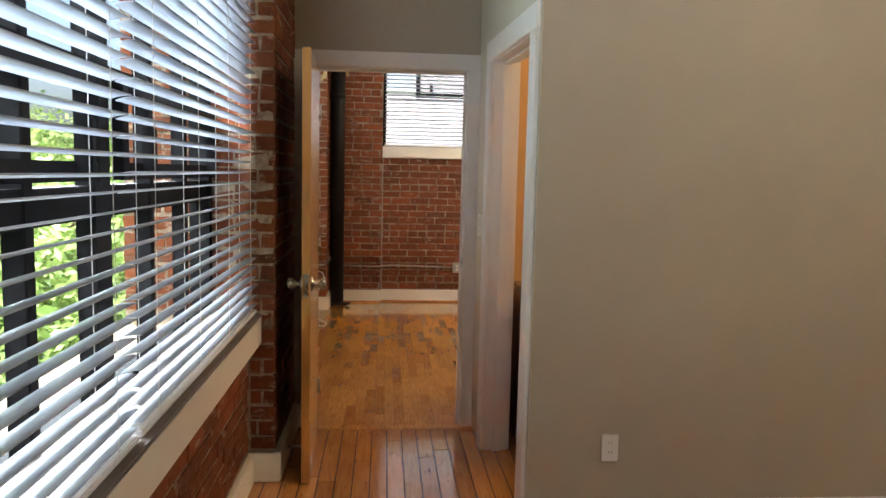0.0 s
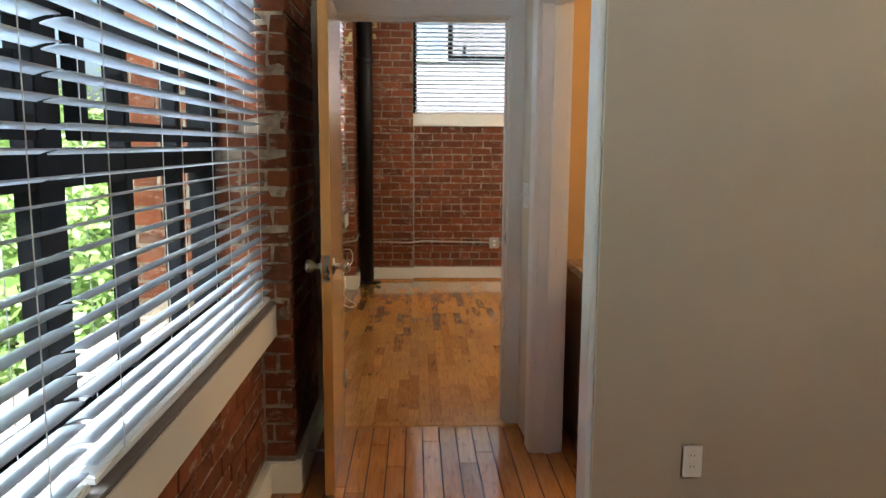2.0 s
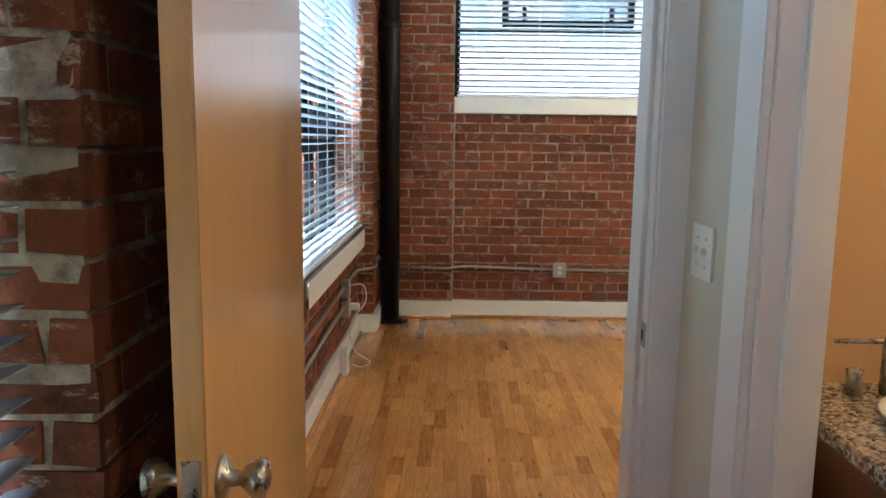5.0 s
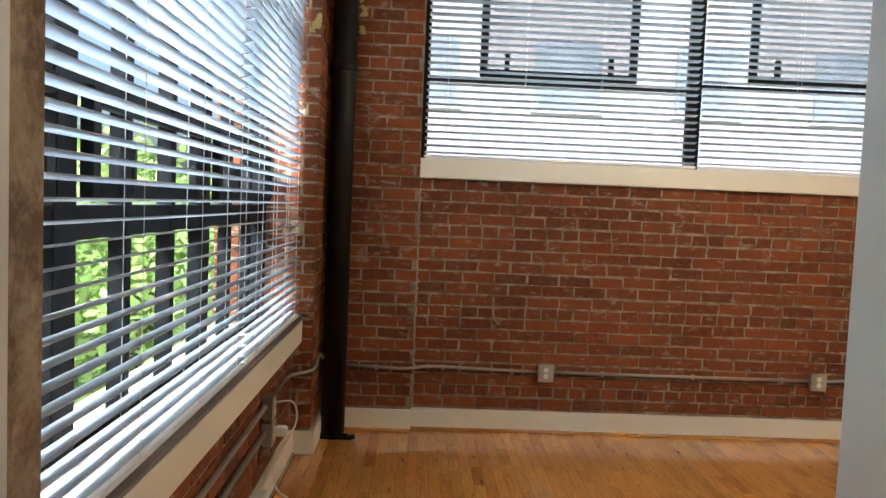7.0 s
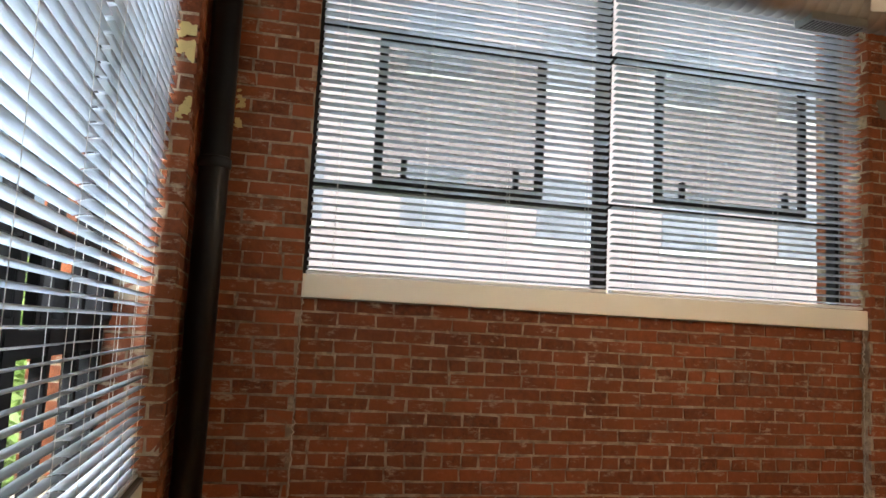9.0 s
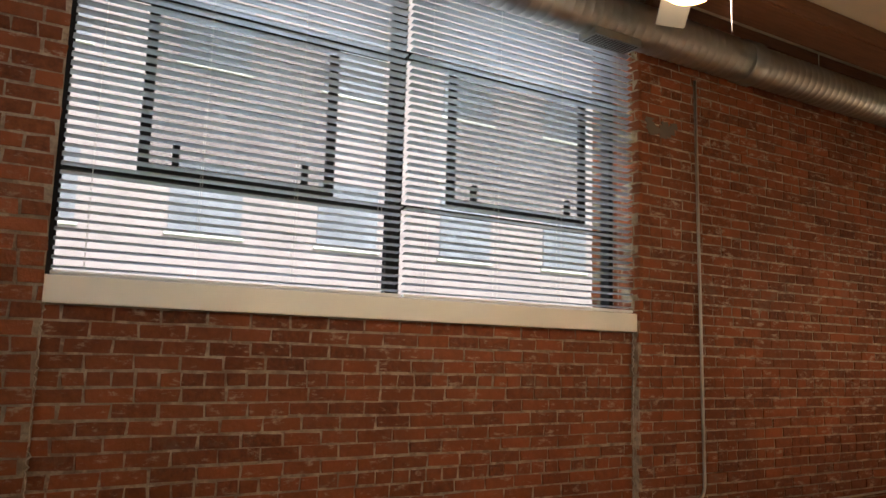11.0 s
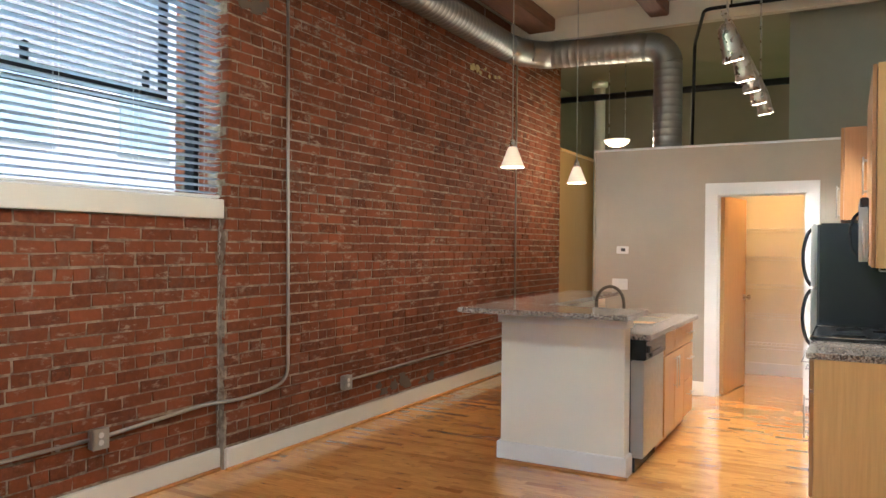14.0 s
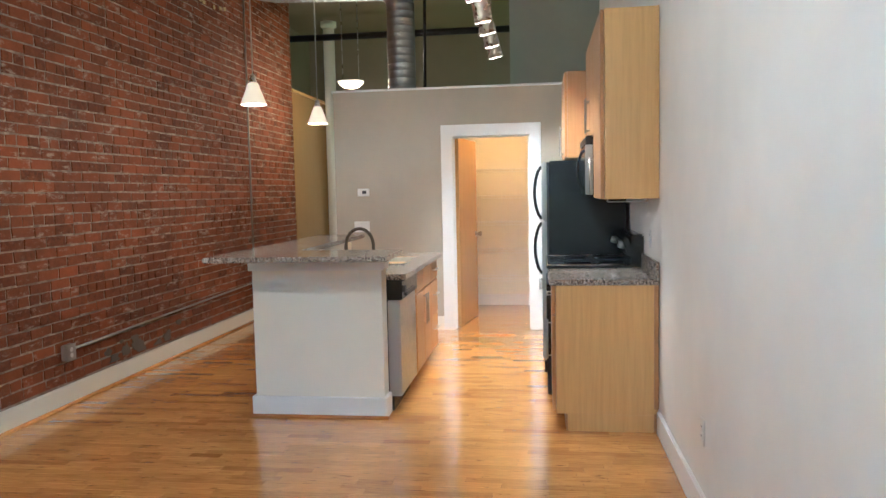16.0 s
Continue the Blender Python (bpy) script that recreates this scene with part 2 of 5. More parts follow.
M_NICKEL = metal("satin nickel", (0.50, 0.46, 0.40), 0.28)
M_TAP = metal("dark bronze", (0.10, 0.085, 0.065), 0.3)
M_DUCT = metal("galvanised duct", (0.40, 0.41, 0.40), 0.42)
M_CONDUIT = metal("galvanised conduit", (0.55, 0.53, 0.48), 0.5)
M_PLASTIC = paint("white plastic", (0.80, 0.79, 0.75), 0.35, 0.02, 60, 0.02)
M_DARKPL = paint("dark plastic", (0.03, 0.03, 0.03), 0.4)


def slat_mat():
    m, nt, b = mat_new("white blind slat", 0.45)
    n = noise_of(nt, coords(nt), 3, 3)
    nt.links.new(ramp(nt, n, [(0.3, (0.44, 0.48, 0.52)), (0.7, (0.52, 0.56, 0.60))]), b.inputs["Base Color"])
    tr = nd(nt, "ShaderNodeBsdfTranslucent", Color=(0.62, 0.68, 0.74, 1))
    mx = nd(nt, "ShaderNodeMixShader", Fac=0.34)
    nt.links.new(b.outputs[0], mx.inputs[1])
    nt.links.new(tr.outputs[0], mx.inputs[2])
    nt.links.new(mx.outputs[0], nt.nodes["Material Output"].inputs[0])
    return m


def glass_mat():
    m, nt, b = mat_new("window glass", 0.02)
    b.inputs["Base Color"].default_value = (0.9, 0.95, 0.93, 1)
    b.inputs["Transmission Weight"].default_value = 1.0
    b.inputs["IOR"].default_value = 1.05
    return m


def screen_mat():
    m, nt, b = mat_new("insect screen", 0.7)
    b.inputs["Base Color"].default_value = (0.05, 0.05, 0.055, 1)
    tp = nt.nodes.new("ShaderNodeBsdfTransparent")
    mx = nd(nt, "ShaderNodeMixShader", Fac=0.22)
    nt.links.new(tp.outputs[0], mx.inputs[1])
    nt.links.new(b.outputs[0], mx.inputs[2])
    nt.links.new(mx.outputs[0], nt.nodes["Material Output"].inputs[0])
    return m


M_SCREEN = screen_mat()
M_SLAT = slat_mat()
M_GLASS = glass_mat()

# ---- plan, in metres: x along the long brick wall, y towards it, z up ----
CEIL = 4.05
COURSE, BRICK = 0.0745, 0.2125
PANEL_B, PIER_B = 0.0, -0.06            # faces of the long brick wall
WB_X0, WB_X1, WB_Z0 = 0.65, 4.24, 1.70   # its window
KITCHEN_Y = -4.05                        # plain wall opposite


def wall_box(name, x0, x1, y0, y1, z0, z1, mat, label, parent=None):
    return solid(name, rbox(x0, x1, y0, y1, z0, z1, 0), mat, label, "wall", "", "structure")


# cores of the brick walls, the joints between the bricks
def core(bm, *b):
    box(bm, *b)


bm = bmesh.new()
core(bm, -0.55, WB_X0, PIER_B + 0.014, 0.42, -0.05, CEIL + 0.2)
core(bm, WB_X0, WB_X1, PANEL_B + 0.014, 0.42, -0.05, WB_Z0 - 0.0)
core(bm, WB_X1, 10.6, PIER_B + 0.014, 0.42, -0.05, CEIL + 0.2)
core(bm, WB_X0, WB_X1, PIER_B + 0.014, 0.42, 3.98, CEIL + 0.2)
wall_north = solid("wall_north", bm, M_MORTAR, "long exposed red brick wall with pale smeared mortar", "wall", "", "structure")
DW0, DW1 = -4.205, -4.085                  # door wall, bedroom face and living face
SILL_C, PANEL_C, PIER_C = 0.0, -0.04, 0.08
WC_Y0, WC_Y1, WC_Z0 = -3.62, -0.555, 0.735
WA_Y0, WA_Y1 = -8.95, -4.97
AX = 0.105                                # the bedroom part of the outer wall stands further in
bm = bmesh.new()
core(bm, -0.5, PIER_C - 0.014, WC_Y1, PIER_B + 0.01, -0.05, CEIL + 0.2)
core(bm, -0.5, PANEL_C - 0.014, WC_Y0, WC_Y1, -0.05, WC_Z0)
core(bm, -0.5, PIER_C - 0.014, WC_Y0, WC_Y1, 3.62, CEIL + 0.2)
core(bm, -0.5, PIER_C - 0.014, DW0, WC_Y0, -0.05, CEIL + 0.2)
core(bm, -0.5, PIER_C + AX - 0.014, WA_Y1, DW0, -0.05, CEIL + 0.2)
core(bm, -0.5, PANEL_C + AX - 0.014, WA_Y0, WA_Y1, -0.05, WC_Z0 + 0.02)
core(bm, -0.5, PIER_C + AX - 0.014, WA_Y0, WA_Y1, 3.62, CEIL + 0.2)
core(bm, -0.5, PIER_C + AX - 0.014, -10.6, WA_Y0, -0.05, CEIL + 0.2)
wall_west = solid("wall_west", bm, M_MORTAR, "exposed brick outer wall with two wide windows", "wall", "", "structure")

# plain walls
DX0, DX1, DZ = 0.265, 1.138, 2.055         # its doorway
bm = bmesh.new()
box(bm, 0.05, DX0 - 0.02, DW0, DW1, 0, CEIL + 0.1)
box(bm, DX1 + 0.02, 1.45, DW0, DW1, 0, CEIL + 0.1)
box(bm, DX0 - 0.02, DX1 + 0.02, DW0, DW1, DZ + 0.02, CEIL + 0.1)
solid("wall_bedroom", bm, M_BEIGE, "beige painted partition wall with a doorway", "wall", "", "structure")
solid("door_return", rbox(DX1 + 0.004, 1.45, DW1 + 0.0005, -3.98, 0, CEIL + 0.1, 0), M_TRIM, "white painted return wall beside the bedroom doorway", "wall", "", "structure")
wall_box("wall_south", 1.45, 8.445, KITCHEN_Y - 0.14, KITCHEN_Y, 0, CEIL + 0.1, M_LIGHTWALL, "pale painted kitchen wall")
wall_box("wall_back", -0.5, 6.0, -10.75, -10.6, -0.05, CEIL + 0.2, M_BEIGE, "beige bedroom end wall")
wall_box("wall_bedroom_side", 4.6, 4.75, -10.6, -5.40, 0, CEIL + 0.1, M_BEIGE, "beige bedroom side wall")

# bathroom walls: the hall side stands slightly askew
ASK0, ASK1 = Vector((1.21, DW0, 0)), Vector((1.285, -5.52, 0))
ask = math.atan2(ASK1.x - ASK0.x, -(ASK1.y - ASK0.y))
HALL = Matrix.Translation(ASK0) @ Matrix.Rotation(ask, 4, "Z")   # local -y runs along the wall, +x into it
HL = (ASK1 - ASK0).length
BD0, BD1 = -0.40, -1.195                  # bathroom doorway along it
bm = bmesh.new()
box(bm, 0, 0.12, BD0 + 0.02, 0, 0, CEIL + 0.1)
box(bm, 0, 0.12, -HL + 0.001, BD1 - 0.02, 0, CEIL + 0.1)
box(bm, 0, 0.12, BD1 - 0.02, BD0 + 0.02, DZ + 0.02, CEIL + 0.1)
bm.transform(HALL)
solid("wall_hall", bm, M_HALL, "pale cream hall wall with the bathroom doorway", "wall", "", "structure")
wall_box("wall_bathroom_front", 1.288, 4.75, -5.52, -5.40, 0, CEIL + 0.1, M_BEIGE, "wide plain beige bedroom wall")
wall_box("wall_bathroom_end", 3.6, 3.72, -5.40, DW0, 0, CEIL, M_CREAM, "cream bathroom end wall")
wall_box("bathroom_ceiling", 1.40, 3.6, -5.40, DW0, 2.5, 2.56, M_CEIL, "cream bathroom ceiling")

# partition with the pantry, and what lies behind and above it
PX = 8.445
PT = 2.49
PD0, PD1 = -2.476, -3.256
bm = bmesh.new()
box(bm, PX, PX + 0.12, PD0 + 0.02, -1.225, 0, PT)
box(bm, PX, PX + 0.12, KITCHEN_Y, PD1 - 0.02, 0, PT)
box(bm, PX, PX + 0.12, PD1 - 0.02, PD0 + 0.02, 2.035, PT)
box(bm, PX + 0.12, 10.3, -1.345, -1.225, 0, PT)
solid("wall_partition", bm, M_BEIGE, "low beige partition wall that stops short of the ceiling", "wall", "", "structure")
solid("partition_cap", rbox(PX - 0.015, 10.3, KITCHEN_Y, -1.21, PT, PT + 0.022, 0.003), M_TRIM, "white painted cap on the low partition", "trim", "", "structure")
bm = bmesh.new()
box(bm, 10.12, 10.24, KITCHEN_Y, -2.1, 0, PT)
box(bm, PX + 0.12, 10.12, KITCHEN_Y - 0.14, KITCHEN_Y, 0, PT)
box(bm, PX + 0.12, 10.12, -2.22, -2.1, 0, PT)
solid("wall_pantry", bm, M_CREAM, "warm lit pantry walls", "wall", "", "structure")
wall_box("wall_loft", 9.6, 9.75, -5.2, -3.03, PT + 0.022, CEIL + 0.1, M_GREYWALL, "grey green upper wall behind the partition")
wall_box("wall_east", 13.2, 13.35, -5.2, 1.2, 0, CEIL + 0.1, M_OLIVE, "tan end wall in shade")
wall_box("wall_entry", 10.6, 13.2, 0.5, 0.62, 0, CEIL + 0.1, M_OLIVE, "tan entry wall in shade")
wall_box("wall_loft_side", 8.445, 13.35, -5.3, -5.2, PT, CEIL + 0.1, M_OLIVE, "tan upper side wall in shade")
wall_box("wall_loft_lip", 8.445, 9.6, KITCHEN_Y - 0.14, KITCHEN_Y - 0.002, PT + 0.022, CEIL + 0.1, M_LIGHTWALL, "pale upper wall")

# floors and ceilings
solid("floor", rbox(-0.1, 13.3, DW1 - 0.20, 0.5, -0.12, -0.012, 0), M_GAP, "maple strip floor, glossy honey brown", "floor", "", "structure")
solid("floor_bedroom", rbox(-0.1, 6.0, -10.7, DW1 - 0.20, -0.12, -0.012, 0), M_GAP, "old varnished pine floor with dark gaps", "floor", "", "structure")
solid("ceiling", rbox(-0.5, 8.65, -10.7, 0.42, CEIL, CEIL + 0.15, 0), M_CEIL, "cream painted ceiling between brown beams", "ceiling", "", "structure")
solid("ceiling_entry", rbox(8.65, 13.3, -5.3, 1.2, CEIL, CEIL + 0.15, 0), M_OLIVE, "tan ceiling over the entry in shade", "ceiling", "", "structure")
solid("header", rbox(8.6, 8.7, -5.2, 0.5, 3.80, CEIL, 0), M_CEIL, "cream ceiling header", "header", "", "structure")

# ---- trim ----
def baseboard(x0, x1, y0, y1, mat=M_CREAM, h=0.14):
    bm = rbox(x0, x1, y0, y1, 0.0, h, 0.006)
    return solid("baseboard", bm, mat, "cream painted baseboard along the wall", "baseboard", "", "structure")


baseboard(PIER_C + 0.02, WB_X0, PIER_B - 0.022, PIER_B + 0.012)
baseboard(WB_X0, WB_X1 - 0.001, PANEL_B - 0.022, PANEL_B + 0.012)
baseboard(WB_X1, 10.6, PIER_B - 0.022, PIER_B + 0.012)
baseboard(PIER_C - 0.012, PIER_C + 0.02, WC_Y1, PIER_B - 0.022)
baseboard(PANEL_C - 0.012, PIER_C + 0.02, WC_Y1 - 0.02, WC_Y1)
baseboard(PANEL_C - 0.012, PANEL_C + 0.02, WC_Y0, WC_Y1 - 0.02)
baseboard(PANEL_C + AX - 0.012, PANEL_C + AX + 0.02, WA_Y0, WA_Y1 - 0.02)
baseboard(PANEL_C + AX - 0.012, PIER_C + AX + 0.02, WA_Y1 - 0.02, WA_Y1)
baseboard(PIER_C + AX - 0.012, PIER_C + AX + 0.02, WA_Y1, DW0)
baseboard(1.45, 5.165, KITCHEN_Y, KITCHEN_Y + 0.02, M_TRIM)
baseboard(PX - 0.02, PX, -2.36, -1.205, M_CREAM)
baseboard(10.10, 10.12, KITCHEN_Y, -2.22, M_TRIM)
baseboard(1.31, 4.6, -5.54, -5.52, M_TRIM)


def casing(name, label, m, x0, x1, top, w=0.105, t=0.02, depth=0.12, both=True, mat=M_TRIM, back=True):
    """A door frame in the local x-z plane: jambs through the wall (local y 0 to depth) and flat casings on its faces."""
    f = thing(name, label, "door frame", "", "structure")
    f.matrix_world = m
    for a, b in ((x0 - 0.02, x0), (x1, x1 + 0.02)):
        part("jamb", rbox(a, b, 0, depth, 0, top, 0.002), mat, f)
    part("head_jamb", rbox(x0 - 0.02, x1 + 0.02, 0, depth, top, top + 0.02, 0.002), mat, f)
    for a, b in ((x0, x0 + 0.012), (x1 - 0.012, x1)):
        part("door_stop", rbox(a, b, 0.05, 0.085, 0, top, 0.002), mat, f)
    part("door_stop", rbox(x0 + 0.012, x1 - 0.012, 0.05, 0.085, top - 0.012, top, 0.002), mat, f)
    faces = ((-t, 0.001),) + (((depth - 0.001, depth + t),) if back else ())
    for y0, y1 in faces:
        for a, b in ((x0 - w - 0.006, x0 - 0.006), (x1 + 0.006, x1 + 0.006 + w)):
            part("casing", rbox(a, b, y0, y1, 0, top + 0.006, 0.003), mat, f)
        part("head_casing", rbox(x0 - w - 0.006, x1 + w + 0.006, y0, y1, top + 0.006, top + 0.006 + w, 0.003), mat, f)
    return f


bed_frame = casing("door_frame", "white painted flat door casing in the bedroom wall", pose(0, DW0, 0), DX0, DX1, DZ, 0.085, 0.02, DW1 - DW0, back=False)
bath_frame = casing("door_frame", "white painted casing of the bathroom doorway", HALL @ pose(0, 0, 0, 0, 0, -90) , 0.40, 1.195, DZ, 0.105, 0.02, 0.12)
pantry_frame = casing("door_frame", "white painted casing of the pantry doorway", pose(PX, 0, 0, 0, 0, -90), 2.476, 3.256, 2.0, 0.115, 0.02, 0.12)


def strike(parent, m):
    bm = rbox(-0.0015, 0.003, -0.018, 0.018, -0.03, 0.03, 0.001)
    bm.transform(m)
    part("strike_plate", bm, M_NICKEL, parent, "small satin nickel strike plate")
    bm = rbox(0.0, 0.0045, -0.008, 0.008, -0.014, 0.014, 0.0005)
    bm.transform(m)
    part("latch_hole", bm, M_DARKPL, parent)


strike(bed_frame, pose(DX1, 0.028, 0.97, 0, 0, 180))
strike(bath_frame, pose(0.40, 0.07, 0.95))


def knob_set(parent, x, y, z, side):
    """A lever-like round knob on both faces of a leaf lying along local x."""
    for s in (1, -1):
        bm = lathe([(0.033, 0.0), (0.033, 0.006), (0.013, 0.012), (0.012, 0.03), (0.022, 0.04), (0.029, 0.052), (0.027, 0.064), (0.014, 0.07)], 24)
        bm.transform(pose(x, y + s * side, z, -90 * s))
        part("door_knob", bm, M_NICKEL, parent, "satin nickel door knob")


def door_leaf(name, label, m, w, h, mat, edge, knob=True):
    d = thing(name, label, "door", "", "structure")
    d.matrix_world = m
    part("leaf", rbox(0.002, w - 0.002, -0.02, 0.02, 0.01, h, 0.002), mat, d)
    part("edge_band", rbox(w - 0.0015, w + 0.002, -0.0195, 0.0195, 0.012, h - 0.002, 0.001), edge, d, "honey coloured door edge")
    if knob:
        knob_set(d, w - 0.065, 0, 0.955, 0.02)
        part("latch_plate", rbox(w + 0.001, w + 0.004, -0.013, 0.013, 0.90, 1.01, 0.001), M_NICKEL, d)
        part("latch_bolt", rbox(w + 0.003, w + 0.012, -0.007, 0.007, 0.945, 0.967, 0.002), M_NICKEL, d)
    for z in (0.25, 1.05, 1.8):
        part("hinge", tube([(-0.004, 0.024, z - 0.045), (-0.004, 0.024, z + 0.045)], 0.007, 10), M_NICKEL, d)
    return d


door_leaf("door_1", "flat birch veneer bedroom door standing open", pose(0.296, DW0 - 0.023, 0, 0, 0, -87.7), 0.80, 2.03, M_DOORWOOD, M_DOOREDGE)
door_leaf("door_2", "flat birch veneer pantry door standing open inwards", pose(PX + 0.125, -2.50, 0, 0, 0, -9), 0.76, 2.0, M_DOORWOOD, M_DOOREDGE)
bm_door = door_leaf("door_3", "pinkish wooden bathroom door standing open inwards", HALL @ pose(0.13, -1.17, 0, 0, 0, -6), 0.74, 2.0, M_CABRED, M_DOOREDGE)


# ---- windows with sills ----
def bars(parent, name, mat, boxes, r=0.002):
    for b in boxes:
        part(name, rbox(*b, r), mat, parent)


def steel_window(name, label, m, w, z0, z1, uprights, rail, sashes, screens=True):
    """A black steel window in the local x-z plane, room side towards -y."""
    f = thing(name, label, "window", "", "structure")
    f.matrix_world = m
    bars(f, "frame_bar", M_BLACK, [(0, 0.06, 0, 0.09, z0, z1), (w - 0.06, w, 0, 0.09, z0, z1), (0.06, w - 0.06, 0, 0.09, z0, z0 + 0.06), (0.06, w - 0.06, 0, 0.09, z1 - 0.06, z1)])
    for u, t in uprights:
        part("mullion", rbox(u - t / 2, u + t / 2, 0.0, 0.055, z0 + 0.06, z1 - 0.06, 0.003), M_BLACK, f)
    for a, b, z, t in rail:
        part("transom", rbox(a, b, 0.005, 0.08, z - t / 2, z + t / 2, 0.003), M_BLACK, f)
    for a, b, c, d in sashes:
        s = part("sash", rbox(a, a + 0.05, -0.035, 0.0, c, d, 0.003), M_BLACK, f, "black steel opening sash")
        for bx in ((b - 0.05, b, -0.035, 0.0, c, d), (a + 0.05, b - 0.05, -0.035, 0.0, c, c + 0.05), (a + 0.05, b - 0.05, -0.035, 0.0, d - 0.05, d)):
            part("sash_bar", rbox(*bx, 0.003), M_BLACK, s)
        if screens:
            part("insect_screen", rbox(a + 0.05, b - 0.05, -0.022, -0.019, c + 0.05, d - 0.05, 0), M_SCREEN, s, "fine grey insect screen")
        for u in (a + 0.16, b - 0.2):
            part("catch", rbox(u, u + 0.03, -0.075, -0.035, c + 0.02, c + 0.16, 0.004), M_BLACK, s)
    g = part("pane", rbox(0.05, w - 0.05, 0.04, 0.046, z0 + 0.05, z1 - 0.05, 0), M_GLASS, f, "clear window glass")
    g.visible_shadow = False
    return f


SLAT_T, PITCH = radians(9), 0.044


def blind(label, m, w, z0, z1, tilt=SLAT_T, ladders=4):
    """A slatted blind, local x along it, room side towards -y; inner edges of the slats tilt up."""
    b = thing("window_blind", label, "blind", "white slatted blinds")
    b.matrix_world = m
    part("headrail", rbox(0, w, -0.03, 0.03, z1 - 0.05, z1, 0.003), M_SLAT, b)
    part("bottom_rail", rbox(0.002, w - 0.002, -0.026, 0.026, z0, z0 + 0.018, 0.004), M_PLASTIC, b)
    bm = bmesh.new()
    prof = [(-0.025, 0.0), (-0.0125, 0.0022), (0.0, 0.003), (0.0125, 0.0022), (0.025, 0.0)]
    top = [[bm.verts.new((x, y, z + 0.0012)) for x in (0.004, w - 0.004)] for y, z in prof]
    bot = [[bm.verts.new((x, y, z - 0.0012)) for x in (0.004, w - 0.004)] for y, z in prof]
    for i in range(4):
        bm.faces.new((top[i][0], top[i][1], top[i + 1][1], top[i + 1][0])).smooth = True
        bm.faces.new((bot[i][0], bot[i + 1][0], bot[i + 1][1], bot[i][1])).smooth = True
        for k in (0, 1):
            bm.faces.new((top[i][k], top[i + 1][k], bot[i + 1][k], bot[i][k]))
    bm.faces.new((top[0][0], bot[0][0], bot[0][1], top[0][1]))
    bm.faces.new((top[4][0], top[4][1], bot[4][1], bot[4][0]))
    me = mesh_of("slat", bm, M_SLAT)
    n = int((z1 - 0.06 - z0 - 0.03) / PITCH)
    for i in range(n):
        piece("slat", me, b, Matrix.Translation((random.uniform(-0.002, 0.002), 0, z0 + 0.035 + i * PITCH)) @ Euler((-tilt + random.gauss(0, 0.02), random.gauss(0, 0.0006), 0)).to_matrix().to_4x4())
    for k in range(ladders):
        x = 0.14 + (w - 0.28) * k / (ladders - 1)
        for y in (-0.024, 0.024):
            part("ladder_cord", tube([(x, y, z0 + 0.015), (x, y, z1 - 0.05)], 0.0011, 5), M_PLASTIC, b)
    return b


def sill(name, label, bm_boxes):
    s = thing(name, label, "window sill", "", "structure")
    for nm, b in bm_boxes:
        part(nm, rbox(*b, 0.005), M_SILLTOP if nm == "sill_board" else M_CREAM, s)
    return s


# window in the long wall
steel_window("window_1", "tall black steel window of two lights with opening sashes", pose(WB_X0 - 0.02, 0.20, 0), WB_X1 - WB_X0 + 0.04, WB_Z0 + 0.02, 3.98,
             [(1.85, 0.09)], [(0.06, 1.8, 2.31, 0.022), (1.9, 3.57, 2.34, 0.022), (0.06, 1.8, 3.27, 0.03), (1.9, 3.57, 3.31, 0.03)],
             [(0.39, 1.44, 2.33, 3.25), (2.2, 3.32, 2.36, 3.30)])
sill("window_sill", "cream painted window sill and apron", [("sill_board", (WB_X0, WB_X1, -0.02, 0.22, WB_Z0 - 0.005, WB_Z0 + 0.03)), ("apron", (WB_X0 - 0.005, WB_X1 + 0.005, -0.035, -0.001, 1.640, 1.765))])
blind("white slatted blind lowered over the window", pose(WB_X0 + 0.02, 0.035, 0), 1.775, 1.772, 3.96)
blind("white slatted blind lowered over the window", pose(WB_X0 + 0.02 + 1.79, 0.02, 0), 1.775, 1.772, 3.96)

# windows in the outer wall
ROT = 90


def outer_window(name, dx, y0, y1, z0, splits, light):
    """Three lights to a bay, counted from the far end, each bay with a low hinged vent above the transom."""
    w = y1 - y0
    ups = [(w - light * k, 0.12 if k % 3 == 0 else 0.045) for k in range(1, int((w - 0.15) / light) + 1)]
    vents = [(max(0.08, w - light * 3 * (k + 1) + 0.07), w - light * 3 * k - 0.07, 1.445, 1.735) for k in range(3) if w - light * 3 * k > 0.6]
    steel_window(name, "wide black steel window with low hinged vents", pose(-0.21 + dx, y0, 0, 0, 0, ROT), w, z0, 3.62, ups,
                 [(0.06, w - 0.06, 1.385, 0.09), (0.06, w - 0.06, 1.75, 0.04), (0.06, w - 0.06, 2.55, 0.06)], vents, False)
    sill("window_sill", "cream painted sill and deep apron under the blinds", [("sill_board", (-0.24 + dx, SILL_C + dx + 0.017, y0, y1, z0 + 0.048, z0 + 0.060)), ("apron", (PANEL_C + dx - 0.01, SILL_C + dx + 0.012, y0, y1, z0 - 0.085, z0 + 0.047))])
    part_at = y0
    for k, wd in enumerate(splits):
        blind("white slatted blind lowered to the sill", pose(-0.034 + dx, part_at + 0.01, 0, 0, 0, ROT), wd - 0.02, z0 + 0.0625, 3.6)
        part_at += wd


outer_window("window_2", 0.0, WC_Y0, WC_Y1, WC_Z0, [1.76, 1.30], 0.40)
outer_window("window_3", AX, WA_Y0, WA_Y1, WC_Z0 + 0.02, [2.32, 1.66], 0.44)

